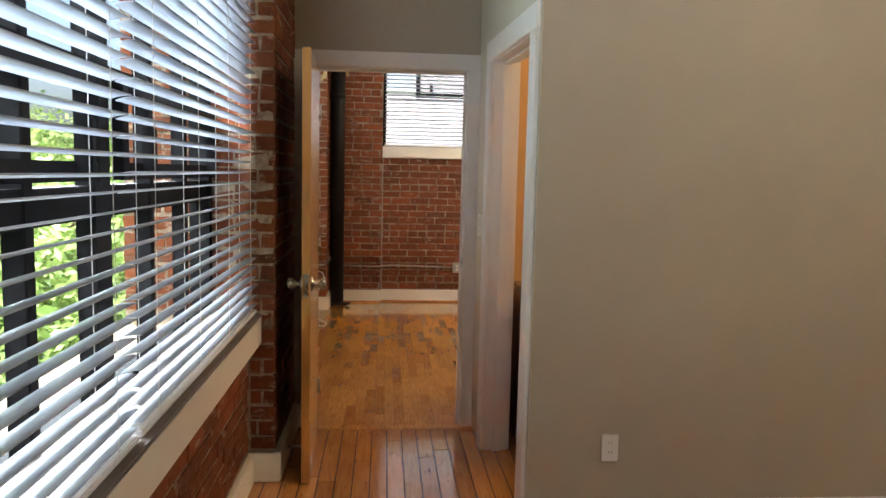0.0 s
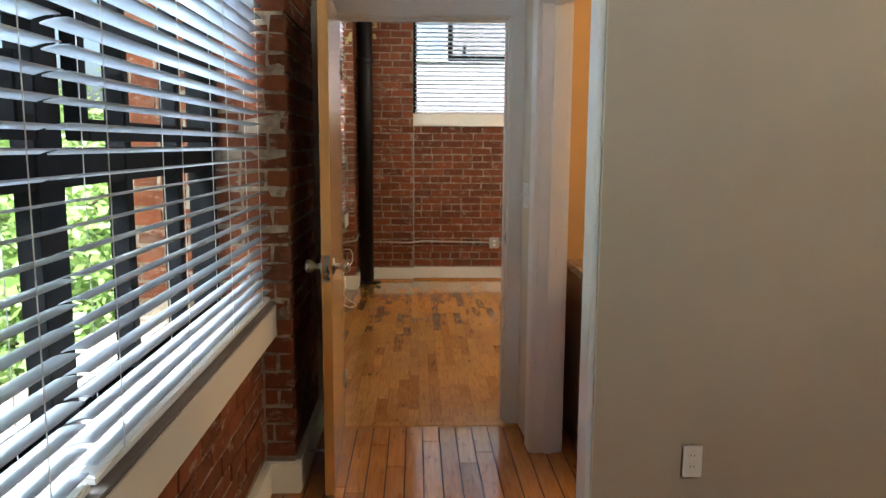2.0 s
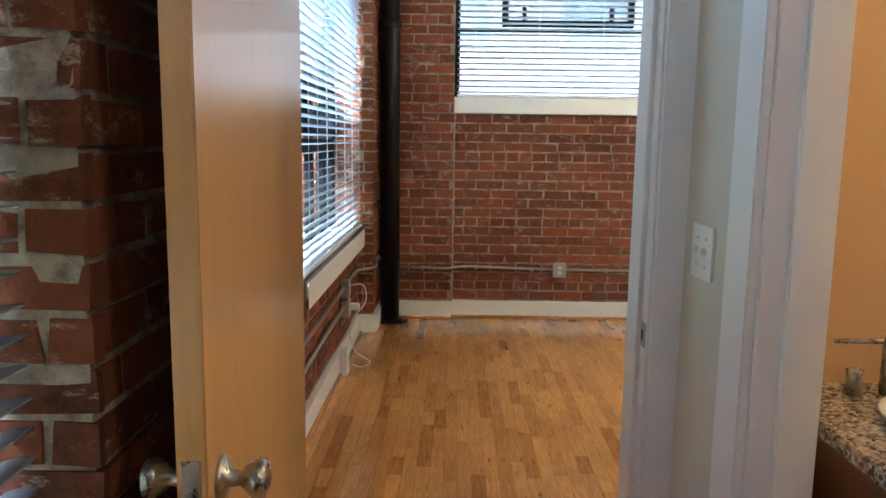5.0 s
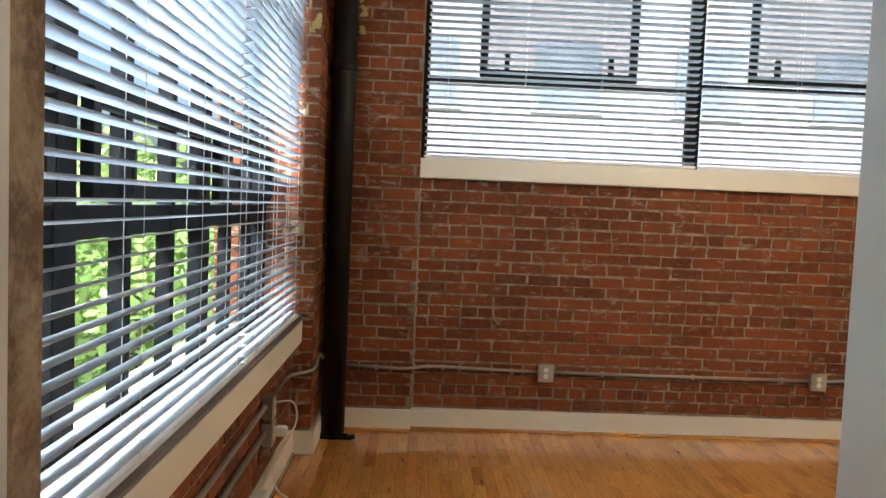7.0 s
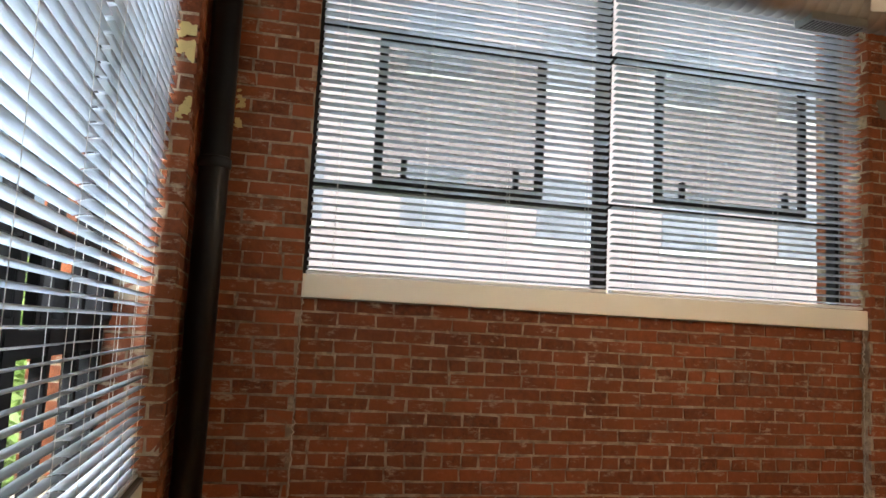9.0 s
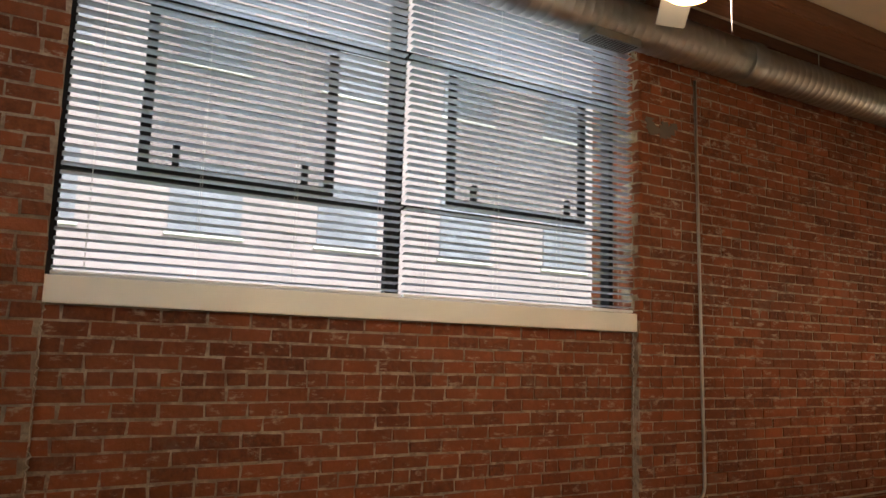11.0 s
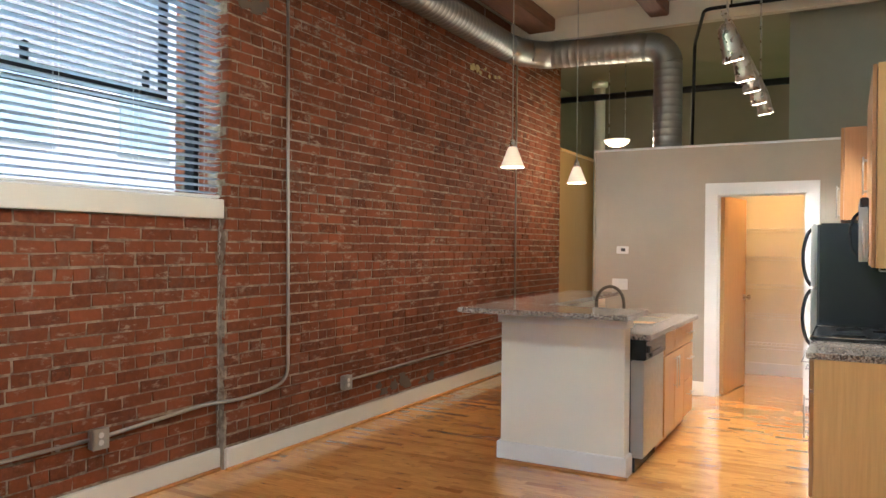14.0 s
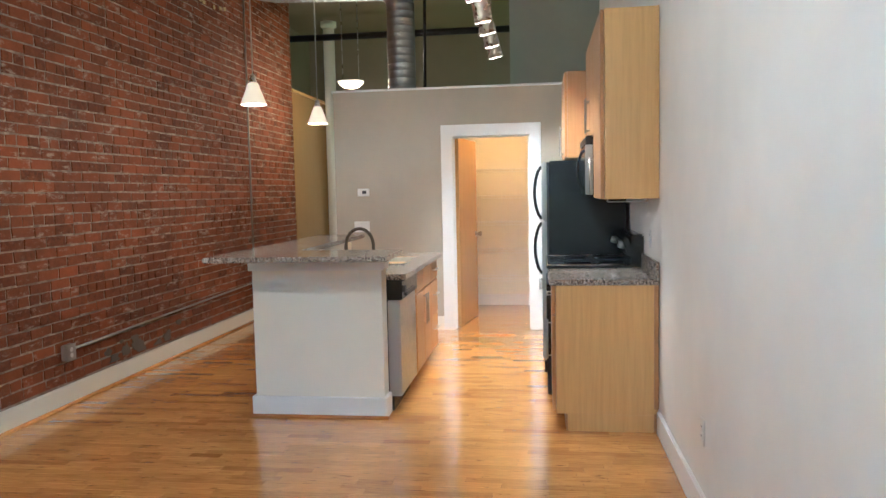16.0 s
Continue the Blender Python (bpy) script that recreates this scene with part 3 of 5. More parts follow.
# ---- kitchen ----
def handle(parent, p, q, off):
    """A bar pull between p and q, standing off by the vector off."""
    p, q, off = Vector(p), Vector(q), Vector(off)
    d = (q - p).normalized() * 0.02
    bm = tube([p + off - d, q + off + d], 0.005, 8)
    sweep(bm, [p, p + off], 0.004, 8)
    sweep(bm, [q, q + off], 0.004, 8)
    part("handle", bm, M_STEEL, parent, "brushed steel bar handle")


kitchen_before = set(bpy.data.objects)
IX = 5.34
# half wall of the bar
bar = thing("bar_wall", "cream painted half wall of the breakfast bar", "half wall", "", "structure")
part("wall_face", rbox(IX, IX + 0.14, -2.40, -1.545, 0, 1.03, 0.003), M_CREAM, bar)
part("wall_face", rbox(IX + 0.14, 7.35, -1.685, -1.545, 0, 1.03, 0.003), M_CREAM, bar)
part("trim", rbox(IX - 0.02, IX + 0.14, -2.42, -1.525, 0.955, 1.032, 0.003), M_TRIM, bar)
part("trim", rbox(IX + 0.14, 7.35, -1.545, -1.525, 0.955, 1.032, 0.003), M_TRIM, bar)
part("base_trim", rbox(IX - 0.022, IX + 0.14, -2.42, -1.523, 0, 0.135, 0.004), M_TRIM, bar)
part("base_trim", rbox(IX + 0.14, 7.35, -1.545, -1.523, 0, 0.135, 0.004), M_TRIM, bar)
bm = rbox(5.02, 5.56, -2.50, -1.36, 1.034, 1.068, 0.006)
solid("bar_top", bm, M_GRANITE, "speckled brown granite bar top on the half wall", "worktop")
solid("bar_top", rbox(5.561, 7.40, -1.80, -1.36, 1.034, 1.068, 0.006), M_GRANITE, "speckled brown granite bar top behind the sink", "worktop")

CZ = 0.875
FY = -2.49


def front(parent, x0, x1, z0, z1, y, s, pull=None):
    """A door or drawer front in the plane y, facing s, with its bar handle."""
    d = part("drawer_front" if (z1 - z0) < 0.3 else "cabinet_door", rbox(x0 + 0.003, x1 - 0.003, y, y + 0.02 * s, z0 + 0.003, z1 - 0.003, 0.003), M_CABRED, parent)
    if pull == "h":
        c = (x0 + x1) / 2
        l = min(0.07, (x1 - x0) / 2 - 0.05)
        z = (z0 + z1) / 2 + (0.03 if z1 - z0 > 0.2 else 0)
        handle(d, (c - l, y + 0.02 * s, z), (c + l, y + 0.02 * s, z), (0, 0.028 * s, 0))
    elif pull is not None:
        z = z1 - 0.05 if z0 < 1.2 else z0 + 0.05
        z2 = z - 0.2 if z0 < 1.2 else z + 0.2
        handle(d, (pull, y + 0.02 * s, z), (pull, y + 0.02 * s, z2), (0, 0.028 * s, 0))


def base_unit(label, x0, x1, y_back, y_front, fronts):
    s = 1 if y_front > y_back else -1
    c = thing("base_cabinet", label, "cabinet", "kitchen base cabinets")
    part("body", rbox(x0, x1, y_back, y_front - 0.02 * s, 0.105, CZ, 0.002), M_CAB, c)
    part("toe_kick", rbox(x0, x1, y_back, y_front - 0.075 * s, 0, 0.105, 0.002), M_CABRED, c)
    for f in fronts:
        front(c, f[0], f[1], f[2], f[3], y_front - 0.018 * s, s, f[4])
    return c


# island: dishwasher, sink cabinet, drawers
dw = thing("dishwasher", "stainless steel dishwasher with a black control strip", "dishwasher")
part("body", rbox(5.50, 6.08, -2.40, -1.70, 0.10, CZ - 0.005, 0.003), M_APPL, dw)
part("door", rbox(5.49, 6.085, FY + 0.005, FY + 0.03 + 0.06, 0.10, 0.735, 0.006), M_STEEL, dw, "brushed steel door")
part("control_panel", rbox(5.49, 6.085, FY - 0.01, FY + 0.09, 0.738, 0.87, 0.008), M_APPL, dw, "black control strip")
part("grip", rbox(5.62, 5.95, FY - 0.022, FY - 0.008, 0.75, 0.78, 0.004), M_DARKPL, dw)
part("dial", tube([(5.57, FY - 0.008, 0.805), (5.57, FY - 0.024, 0.805)], 0.024, 18), M_DARKPL, dw)
part("kick_plate", rbox(5.50, 6.08, FY + 0.06, FY + 0.09, 0.0, 0.10, 0.002), M_APPL, dw)
base_unit("maple fronted sink cabinet with bar handles", 6.09, 6.80, -1.70, FY, [(6.09, 6.445, 0.11, 0.69, 6.40), (6.445, 6.80, 0.11, 0.69, 6.49), (6.09, 6.445, 0.70, 0.87, None), (6.445, 6.80, 0.70, 0.87, None)])
base_unit("maple fronted drawer cabinet with bar handles", 6.80, 7.18, -1.70, FY, [(6.80, 7.18, 0.11, 0.40, "h"), (6.80, 7.18, 0.40, 0.69, "h"), (6.80, 7.18, 0.70, 0.87, "h")])
bm = bmesh.new()
SX0, SX1, SY0, SY1 = 6.15, 6.74, -2.38, -1.95
for b in ((5.485, SX0, -2.53, -1.69), (SX1, 7.21, -2.53, -1.69), (SX0, SX1, -2.53, SY0), (SX0, SX1, SY1, -1.69)):
    box(bm, b[0], b[1], b[2], b[3], CZ, CZ + 0.034)
bmesh.ops.remove_doubles(bm, verts=bm.verts, dist=1e-5)
solid("worktop", bm, M_GRANITE, "speckled granite worktop with a sink cut-out", "worktop")
sink = thing("sink", "stainless steel sink set into the worktop", "sink")
bars(sink, "rim", M_CHROME, [(SX0 - 0.02, SX1 + 0.02, SY0 - 0.02, SY0, CZ + 0.0345, CZ + 0.042), (SX0 - 0.02, SX1 + 0.02, SY1, SY1 + 0.02, CZ + 0.0345, CZ + 0.042), (SX0 - 0.02, SX0, SY0, SY1, CZ + 0.0345, CZ + 0.042), (SX1, SX1 + 0.02, SY0, SY1, CZ + 0.0345, CZ + 0.042)])
bm = bmesh.new()
box(bm, SX0 + 0.001, SX1 - 0.001, SY0 + 0.001, SY1 - 0.001, CZ - 0.16, CZ + 0.036)
bmesh.ops.delete(bm, geom=[f for f in bm.faces if f.calc_center_median().z > CZ + 0.03], context="FACES_ONLY")
part("basin", bm, M_STEEL, sink)
part("drain", lathe([(0.04, CZ - 0.158), (0.04, CZ - 0.154), (0.02, CZ - 0.153)], 20, 6.44, -2.16), M_CHROME, sink)
fc = thing("faucet", "dark bronze gooseneck kitchen tap behind the sink", "tap")
part("base", lathe([(0.03, CZ + 0.035), (0.03, CZ + 0.045), (0.018, CZ + 0.06), (0.016, CZ + 0.1)], 20, 6.44, -1.88), M_CHROME, fc)
part("spout", tube([(6.44, -1.88 - 0.11 + 0.11 * math.cos(a), CZ + 0.16 + 0.13 * math.sin(a)) if a > 0 else (6.44, -1.88, CZ + 0.09 + 0.07) for a in [0] + [math.pi * k / 12 for k in range(1, 13)]] + [(6.44, -2.1, CZ + 0.12)], 0.013, 12), M_TAP, fc)
part("stem", tube([(6.44, -1.88, CZ + 0.09), (6.44, -1.88, CZ + 0.17)], 0.014, 12), M_TAP, fc)
part("lever", tube([(6.36, -1.88, CZ + 0.075), (6.30, -1.90, CZ + 0.11)], 0.008, 8), M_TAP, fc)

# right-hand run against the plain wall
KY, KF = KITCHEN_Y, -3.435
run_unit = base_unit("maple base cabinet with a plain end panel", 5.18, 5.78, KY + 0.004, KF, [(5.18, 5.78, 0.11, 0.69, 5.24), (5.18, 5.78, 0.70, 0.87, "h")])
part("end_panel", rbox(5.16, 5.178, KY + 0.03, KF - 0.02, 0.105, CZ, 0.002), M_CAB, run_unit, "pale maple veneer end panel")
part("plinth_panel", rbox(5.16, 5.178, KY + 0.03, KF - 0.085, 0.0, 0.1045, 0.002), M_CAB, run_unit)
part("filler_strip", rbox(5.157, 5.178, KY + 0.003, KY + 0.029, 0.14, CZ, 0.002), M_CABRED, run_unit, "reddish maple filler strip")
solid("worktop", rbox(5.145, 5.785, KY + 0.003, KF + 0.02, CZ, CZ + 0.034, 0.006), M_GRANITE, "speckled grey granite worktop", "worktop")
solid("backsplash", rbox(5.145, 5.785, KY + 0.003, KY + 0.024, CZ + 0.035, CZ + 0.135, 0.004), M_GRANITE, "low granite upstand at the wall", "worktop")

rg = thing("range", "black electric range with a glass top and raised control panel", "cooker")
part("body", rbox(5.79, 6.55, KY + 0.03, KF - 0.01, 0.02, 0.905, 0.004), M_APPL, rg)
part("cooktop", rbox(5.788, 6.552, KY + 0.08, KF + 0.03, 0.906, 0.925, 0.006), M_APPL, rg, "glossy black glass cooktop")
part("cooktop_edge", tube(curve_pts([(5.80, KY + 0.1, 0.93), (5.80, KF + 0.02, 0.93), (6.54, KF + 0.02, 0.93), (6.54, KY + 0.1, 0.93)], 4, 0.03), 0.006, 8), M_CHROME, rg)
part("oven_door", rbox(5.80, 6.54, KF - 0.01, KF + 0.03, 0.20, 0.80, 0.006), M_APPL, rg)
part("drawer", rbox(5.80, 6.54, KF - 0.01, KF + 0.028, 0.04, 0.19, 0.006), M_APPL, rg)
handle(rg, (5.88, KF + 0.03, 0.76), (6.46, KF + 0.03, 0.76), (0, 0.045, 0))
bm = rbox(5.79, 6.55, KY + 0.004, KY + 0.085, 0.90, 1.13, 0.012)
part("back_panel", bm, M_APPL, rg)
bm = rbox(5.80, 6.54, -0.02, 0.02, -0.07, 0.07, 0.012)
bm.transform(pose(0, KY + 0.105, 1.045, -18))
part("control_panel", bm, M_APPL, rg, "sloped black control panel")
for x in (5.87, 5.96, 6.38, 6.47):
    part("knob", tube([(x, KY + 0.12, 1.05), (x, KY + 0.155, 1.06)], 0.022, 16), M_STEEL, rg, "round steel knob")
for cx, cy, r in ((5.98, -3.62, 0.10), (6.37, -3.62, 0.08), (5.98, -3.86, 0.08), (6.37, -3.86, 0.10)):
    bm = lathe([(r, 0.9255), (r, 0.9258), (r - 0.004, 0.9258), (r - 0.004, 0.9255)], 32, cx, cy)
    part("burner_ring", bm, M_DARKPL, rg)

fr = thing("fridge", "black fridge freezer with curved black handles", "fridge")
FX0, FX1 = 6.58, 7.40
part("body", rbox(FX0, FX1, KY + 0.03, -3.43, 0.03, 1.66, 0.012), M_APPL, fr)
part("freezer_door", rbox(FX0 + 0.003, FX1 - 0.003, -3.42, -3.378, 1.20, 1.655, 0.012), M_STEEL, fr, "steel fronted freezer door")
part("fridge_door", rbox(FX0 + 0.003, FX1 - 0.003, -3.42, -3.378, 0.10, 1.19, 0.012), M_STEEL, fr, "steel fronted fridge door")
part("gasket", rbox(FX0 + 0.01, FX1 - 0.01, -3.432, -3.418, 0.08, 1.65, 0), M_DARKPL, fr)
for z0, z1 in ((1.21, 1.62), (0.78, 1.18)):
    part("handle", tube([(FX0 + 0.08, -3.378 + 0.055 * math.sin(math.pi * k / 12) ** 0.6, z0 + (z1 - z0) * k / 12) for k in range(13)], 0.013, 10), M_APPL, fr, "curved black handle")
part("grille", rbox(FX0 + 0.01, FX1 - 0.01, KY + 0.05, -3.39, 0.0, 0.09, 0.004), M_APPL, fr)

UF = -3.72


def wall_unit(label, x0, x1, z0, z1, y_front, doors, mat=M_CAB):
    c = thing("wall_cabinet", label, "cabinet", "kitchen wall cabinets")
    part("body", rbox(x0, x1, KY + 0.003, y_front - 0.022, z0, z1, 0.002), mat, c)
    for x, pl in doors:
        front(c, x[0], x[1], z0, z1, y_front - 0.02, 1, pl)
    return c


wc = wall_unit("tall maple wall cabinet with a pale end panel", 5.18, 5.78, 1.375, 2.46, UF, [((5.18, 5.78), 5.73)])
part("end_stile", rbox(5.164, 5.179, KY + 0.003, UF - 0.024, 1.375, 2.46, 0.002), M_CAB, wc)
part("back_strip", rbox(5.158, 5.1635, KY + 0.003, KY + 0.022, 1.375, 2.46, 0.001), M_CAB, wc)
part("under_rail", tube(curve_pts([(5.21, UF - 0.04, 1.374), (5.21, UF - 0.04, 1.36), (5.21, KY + 0.06, 1.36), (5.21, KY + 0.06, 1.374)], 4, 0.01), 0.004, 8), M_CONDUIT, wc)
wall_unit("maple wall cabinet over the microwave", 5.785, 6.55, 1.80, 2.46, UF, [((5.785, 6.165), 6.12), ((6.165, 6.55), 6.21)])
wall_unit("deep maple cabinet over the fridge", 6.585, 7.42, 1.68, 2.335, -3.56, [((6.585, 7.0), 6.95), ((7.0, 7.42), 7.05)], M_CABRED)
mw = thing("microwave", "black over-range microwave with a steel strip", "microwave")
part("body", rbox(5.79, 6.545, KY + 0.004, UF + 0.0, 1.385, 1.795, 0.006), M_APPL, mw)
part("door", rbox(5.795, 6.36, UF + 0.001, UF + 0.05, 1.40, 1.73, 0.008), M_APPL, mw, "glossy black door")
part("door_trim", rbox(5.793, 5.80, UF + 0.003, UF + 0.053, 1.40, 1.73, 0.002), M_STEEL, mw, "brushed steel edge strip")
part("vent_strip", rbox(5.795, 6.54, UF + 0.001, UF + 0.045, 1.735, 1.79, 0.006), M_APPL, mw)
for i in range(5):
    part("vent_slot", rbox(5.82, 6.52, UF + 0.043, UF + 0.049, 1.742 + i * 0.009, 1.747 + i * 0.009, 0), M_DARKPL, mw)
part("panel", rbox(6.365, 6.54, UF + 0.001, UF + 0.05, 1.40, 1.73, 0.006), M_APPL, mw)
part("handle", tube([(5.88, UF + 0.05 + 0.05 * math.sin(math.pi * k / 12) ** 0.6, 1.43 + 0.27 * k / 12) for k in range(13)], 0.01, 10), M_APPL, mw, "curved black handle")

# the island run stands 3 cm further in than its plan numbers
for ob in set(bpy.data.objects) - kitchen_before:
    if ob.parent is None:
        far = ob.name.split(".")[0] in ("bar_wall", "bar_top", "dishwasher", "sink", "faucet")
        island = far or (ob.name.startswith(("base_cabinet", "worktop")) and min((c[1] for o in (ob, *ob.children) if o.type == "MESH" for c in o.bound_box)) > -3.0)
        ob.location = (0.03, 0.03 if island else 0.0, 0)

# pantry wire shelves
shelves = []
for z in (0.38, 0.72, 1.06, 1.38, 1.70):
    s = thing("wire_shelf", "white wire pantry shelf", "shelf", "wire pantry shelves")
    for y in (9.78, 10.08):
        part("rail", tube([(y, KITCHEN_Y + 0.003, z), (y, -2.223, z)], 0.0045, 8), M_PLASTIC, s)
    part("front_lip", tube([(9.78, KITCHEN_Y + 0.003, z - 0.035), (9.78, -2.223, z - 0.035)], 0.0045, 8), M_PLASTIC, s)
    me = mesh_of("wire", tube([(9.78, 0, z - 0.035), (9.78, 0, z + 0.004), (10.11, 0, z + 0.004)], 0.002, 5), M_PLASTIC)
    for k in range(36):
        piece("wire", me, s, Matrix.Translation((0, KITCHEN_Y + 0.03 + k * 0.0508, 0)))

# entry door beyond the brick wall
solid("wall_panelled", rbox(10.602, 13.19, -0.05, 0.08, 0, 2.83, 0.004), M_DOORWOOD, "tall honey coloured wood panelled wall by the entry", "wall", "", "structure")
solid("panel_trim", rbox(10.6, 13.19, -0.07, 0.1, 2.831, 2.87, 0.003), M_CAB, "pale wooden cap on the panelled wall", "trim", "", "structure")
baseboard(10.61, 13.19, -0.075, -0.051, M_CREAM)

# ---- ceiling: beams, ducts, pipes ----
for y, hw in ((-0.54, 0.16), (-1.85, 0.10), (-3.3, 0.10)):
    solid("beam", rbox(-0.4, 8.599, y - hw, y + hw, 3.90, CEIL - 0.001, 0.012), M_BEAM, "dark brown timber ceiling beam", "beam", "ceiling beams")
solid("ledger", rbox(4.3, 8.599, PIER_B - 0.10, PIER_B - 0.005, 3.94, CEIL - 0.001, 0.01), M_BEAM, "dark brown timber ledger on the brick wall", "beam", "ceiling beams")


def duct(path, r, label, name="spiral_duct", step=0.075):
    """A galvanised duct whose skin has raised spiral ribs."""
    pts = [Vector(p) for p in path]
    out, rad = [], []
    for a, b in zip(pts, pts[1:]):
        l = (b - a).length
        n = max(1, int(l / step))
        for k in range(n):
            p = a.lerp(b, k / n)
            d = (b - a).normalized()
            out += [p, p + d * 0.006, p + d * 0.012]
            rad += [r, r + 0.004, r]
    out.append(pts[-1])
    rad.append(r)
    bm = bmesh.new()
    sweep(bm, out, rad, 36)
    return bm


DY, DZC, DR = -0.30, 3.665, 0.15
d1 = thing("spiral_duct", "galvanised spiral ventilation duct along the brick wall", "duct")
part("run", duct([(0.25, DY, DZC), (5.06, DY, DZC)], DR, ""), M_DUCT, d1)
part("run", duct([(5.14, DY, DZC), (8.15, DY, DZC)], DR * 0.97, ""), M_DUCT, d1)
part("collar", sweep(bmesh.new(), [(5.03, DY, DZC), (5.035, DY, DZC), (5.165, DY, DZC), (5.17, DY, DZC)], [DR, DR + 0.012, DR + 0.012, DR], 36), M_DUCT, d1)
elb = [(8.15, DY, DZC), (8.4, DY - 0.04, DZC), (8.58, DY - 0.14, DZC), (8.70, DY - 0.30, DZC)]
part("bend", sweep(bmesh.new(), curve_pts(elb, 4, 0.1), 0.152, 36), M_DUCT, d1)
part("run", duct([(8.70, DY - 0.30, DZC), (8.85, -1.68, DZC)], 0.15, ""), M_DUCT, d1)
part("bend", sweep(bmesh.new(), [(8.85, -1.68 - 0.21 * math.sin(a), DZC - 0.21 * (1 - math.cos(a))) for a in [math.pi / 2 * k / 5 for k in range(6)]], 0.153, 36, smooth=False), M_DUCT, d1)
part("run", duct([(8.85, -1.89, DZC - 0.21), (8.85, -1.89, PT + 0.024)], 0.15, ""), M_DUCT, d1)
vg = part("register", rbox(3.55, 3.95, DY - 0.08, DY + 0.08, DZC - DR - 0.03, DZC - DR + 0.03, 0.003), M_DUCT, d1, "slotted air register")
for i in range(14):
    part("slot", rbox(3.57 + i * 0.0265, 3.582 + i * 0.0265, DY - 0.065, DY + 0.065, DZC - DR - 0.033, DZC - DR - 0.029, 0), M_DARKPL, vg)
for x in (1.0, 2.6, 4.4, 6.0, 7.6):
    part("hanger", tube([(x, DY, DZC + DR - 0.003), (x, DY, CEIL - 0.002)], 0.004, 6), M_CONDUIT, d1)
bp = thing("sprinkler_pipe", "black iron pipe high across the entry", "pipe")
part("pipe", tube([(11.0, 0.49, 3.61), (11.0, -5.19, 3.60)], 0.045, 14), M_PIPE, bp)
sp = thing("sprinkler_pipe", "thin black sprinkler pipe under the ceiling", "pipe")
part("pipe", tube(curve_pts([(8.3, -3.9, 3.82), (8.3, -2.35, 3.82), (9.1, -2.12, 3.70), (9.1, -2.10, 2.52)], 5, 0.08), 0.018, 10), M_PIPE, sp)
part("drop", tube([(8.3, -2.6, 3.82), (8.3, -2.6, CEIL - 0.002)], 0.009, 8), M_PIPE, sp)
cp = thing("soil_pipe", "black painted cast iron pipe standing in the corner", "pipe")
part("pipe", tube([(0.165, -0.21, 0.0), (0.165, -0.21, CEIL - 0.001)], 0.075, 28), M_PIPE, cp)
for z in (2.25,):
    part("coupling", lathe([(0.074, z), (0.084, z + 0.01), (0.084, z + 0.05), (0.074, z + 0.06)], 28, 0.165, -0.21), M_PIPE, cp)
part("foot", rbox(0.05, 0.28, -0.29, -0.235, 0.0, 0.035, 0.012), M_PIPE, cp)
part("bolt", tube([(0.27, -0.30, 0.02), (0.315, -0.30, 0.03)], 0.016, 10), M_PIPE, cp)

# ---- lamps ----
M_SHADE = glow("frosted glass shade", (1.0, 0.76, 0.48), 0.2)
M_BULB = glow("spot lamp face", (1.0, 0.80, 0.52), 14.0)
M_BOWL = glow("amber glass bowl", (1.0, 0.62, 0.26), 2.2)
M_BOWL2 = glow("warm glass bowl", (1.0, 0.76, 0.44), 1.1)
for x in (5.67, 7.13):
    p = thing("pendant_lamp", "pendant lamp with a small white glass cone shade", "pendant lamp", "pendants over the bar")
    part("shade", lathe([(0.026, 2.20), (0.034, 2.195), (0.088, 2.052), (0.084, 2.052), (0.03, 2.19)], 32, x, -1.455), M_SHADE, p, "lit white glass cone")
    part("socket", lathe([(0.012, 2.255), (0.02, 2.24), (0.026, 2.201), (0.012, 2.2)], 20, x, -1.455), M_NICKEL, p)
    part("cord", tube([(x, -1.455, 2.25), (x, -1.455, CEIL - 0.02)], 0.0045, 8), M_CONDUIT, p)
    part("canopy", lathe([(0.05, CEIL - 0.03), (0.06, CEIL - 0.001)], 24, x, -1.455), M_NICKEL, p)
    lamp("pendant_light", "POINT", (x, -1.455, 2.02), 8, (1.0, 0.82, 0.60), 0.05)

tk = thing("track_light", "nickel track light with five spot heads", "track light")
TY, TZ = -2.95, 2.88
part("track", rbox(5.35, 7.75, TY - 0.018, TY + 0.018, TZ - 0.012, TZ + 0.012, 0.003), M_NICKEL, tk)
for x in (5.5, 7.45):
    part("stem", tube([(x, TY, TZ + 0.012), (x, TY, CEIL - 0.002)], 0.008, 8), M_NICKEL, tk)
for x in (5.45, 6.05, 6.45, 6.95, 7.45):
    dr = Vector((0.25, -0.18, -0.95)).normalized()
    a = Vector((x, TY, TZ - 0.06))
    h = part("spot_head", sweep(bmesh.new(), [a - dr * 0.02, a, a + dr * 0.05, a + dr * 0.17, a + dr * 0.21], [0.024, 0.048, 0.058, 0.060, 0.066], 24), M_NICKEL, tk, "satin nickel spot head")
    part("yoke", tube([(x, TY, TZ - 0.012), tuple(a)], 0.008, 8), M_NICKEL, h)
    part("lamp_face", sweep(bmesh.new(), [a + dr * 0.2105, a + dr * 0.213], 0.056, 24), M_BULB, h, "lit lamp face")
    e = a + dr * 0.23
    lamp("spot_light", "SPOT", tuple(e), 40, (1.0, 0.88, 0.70), 0.04, tuple(e + dr), None, 95)

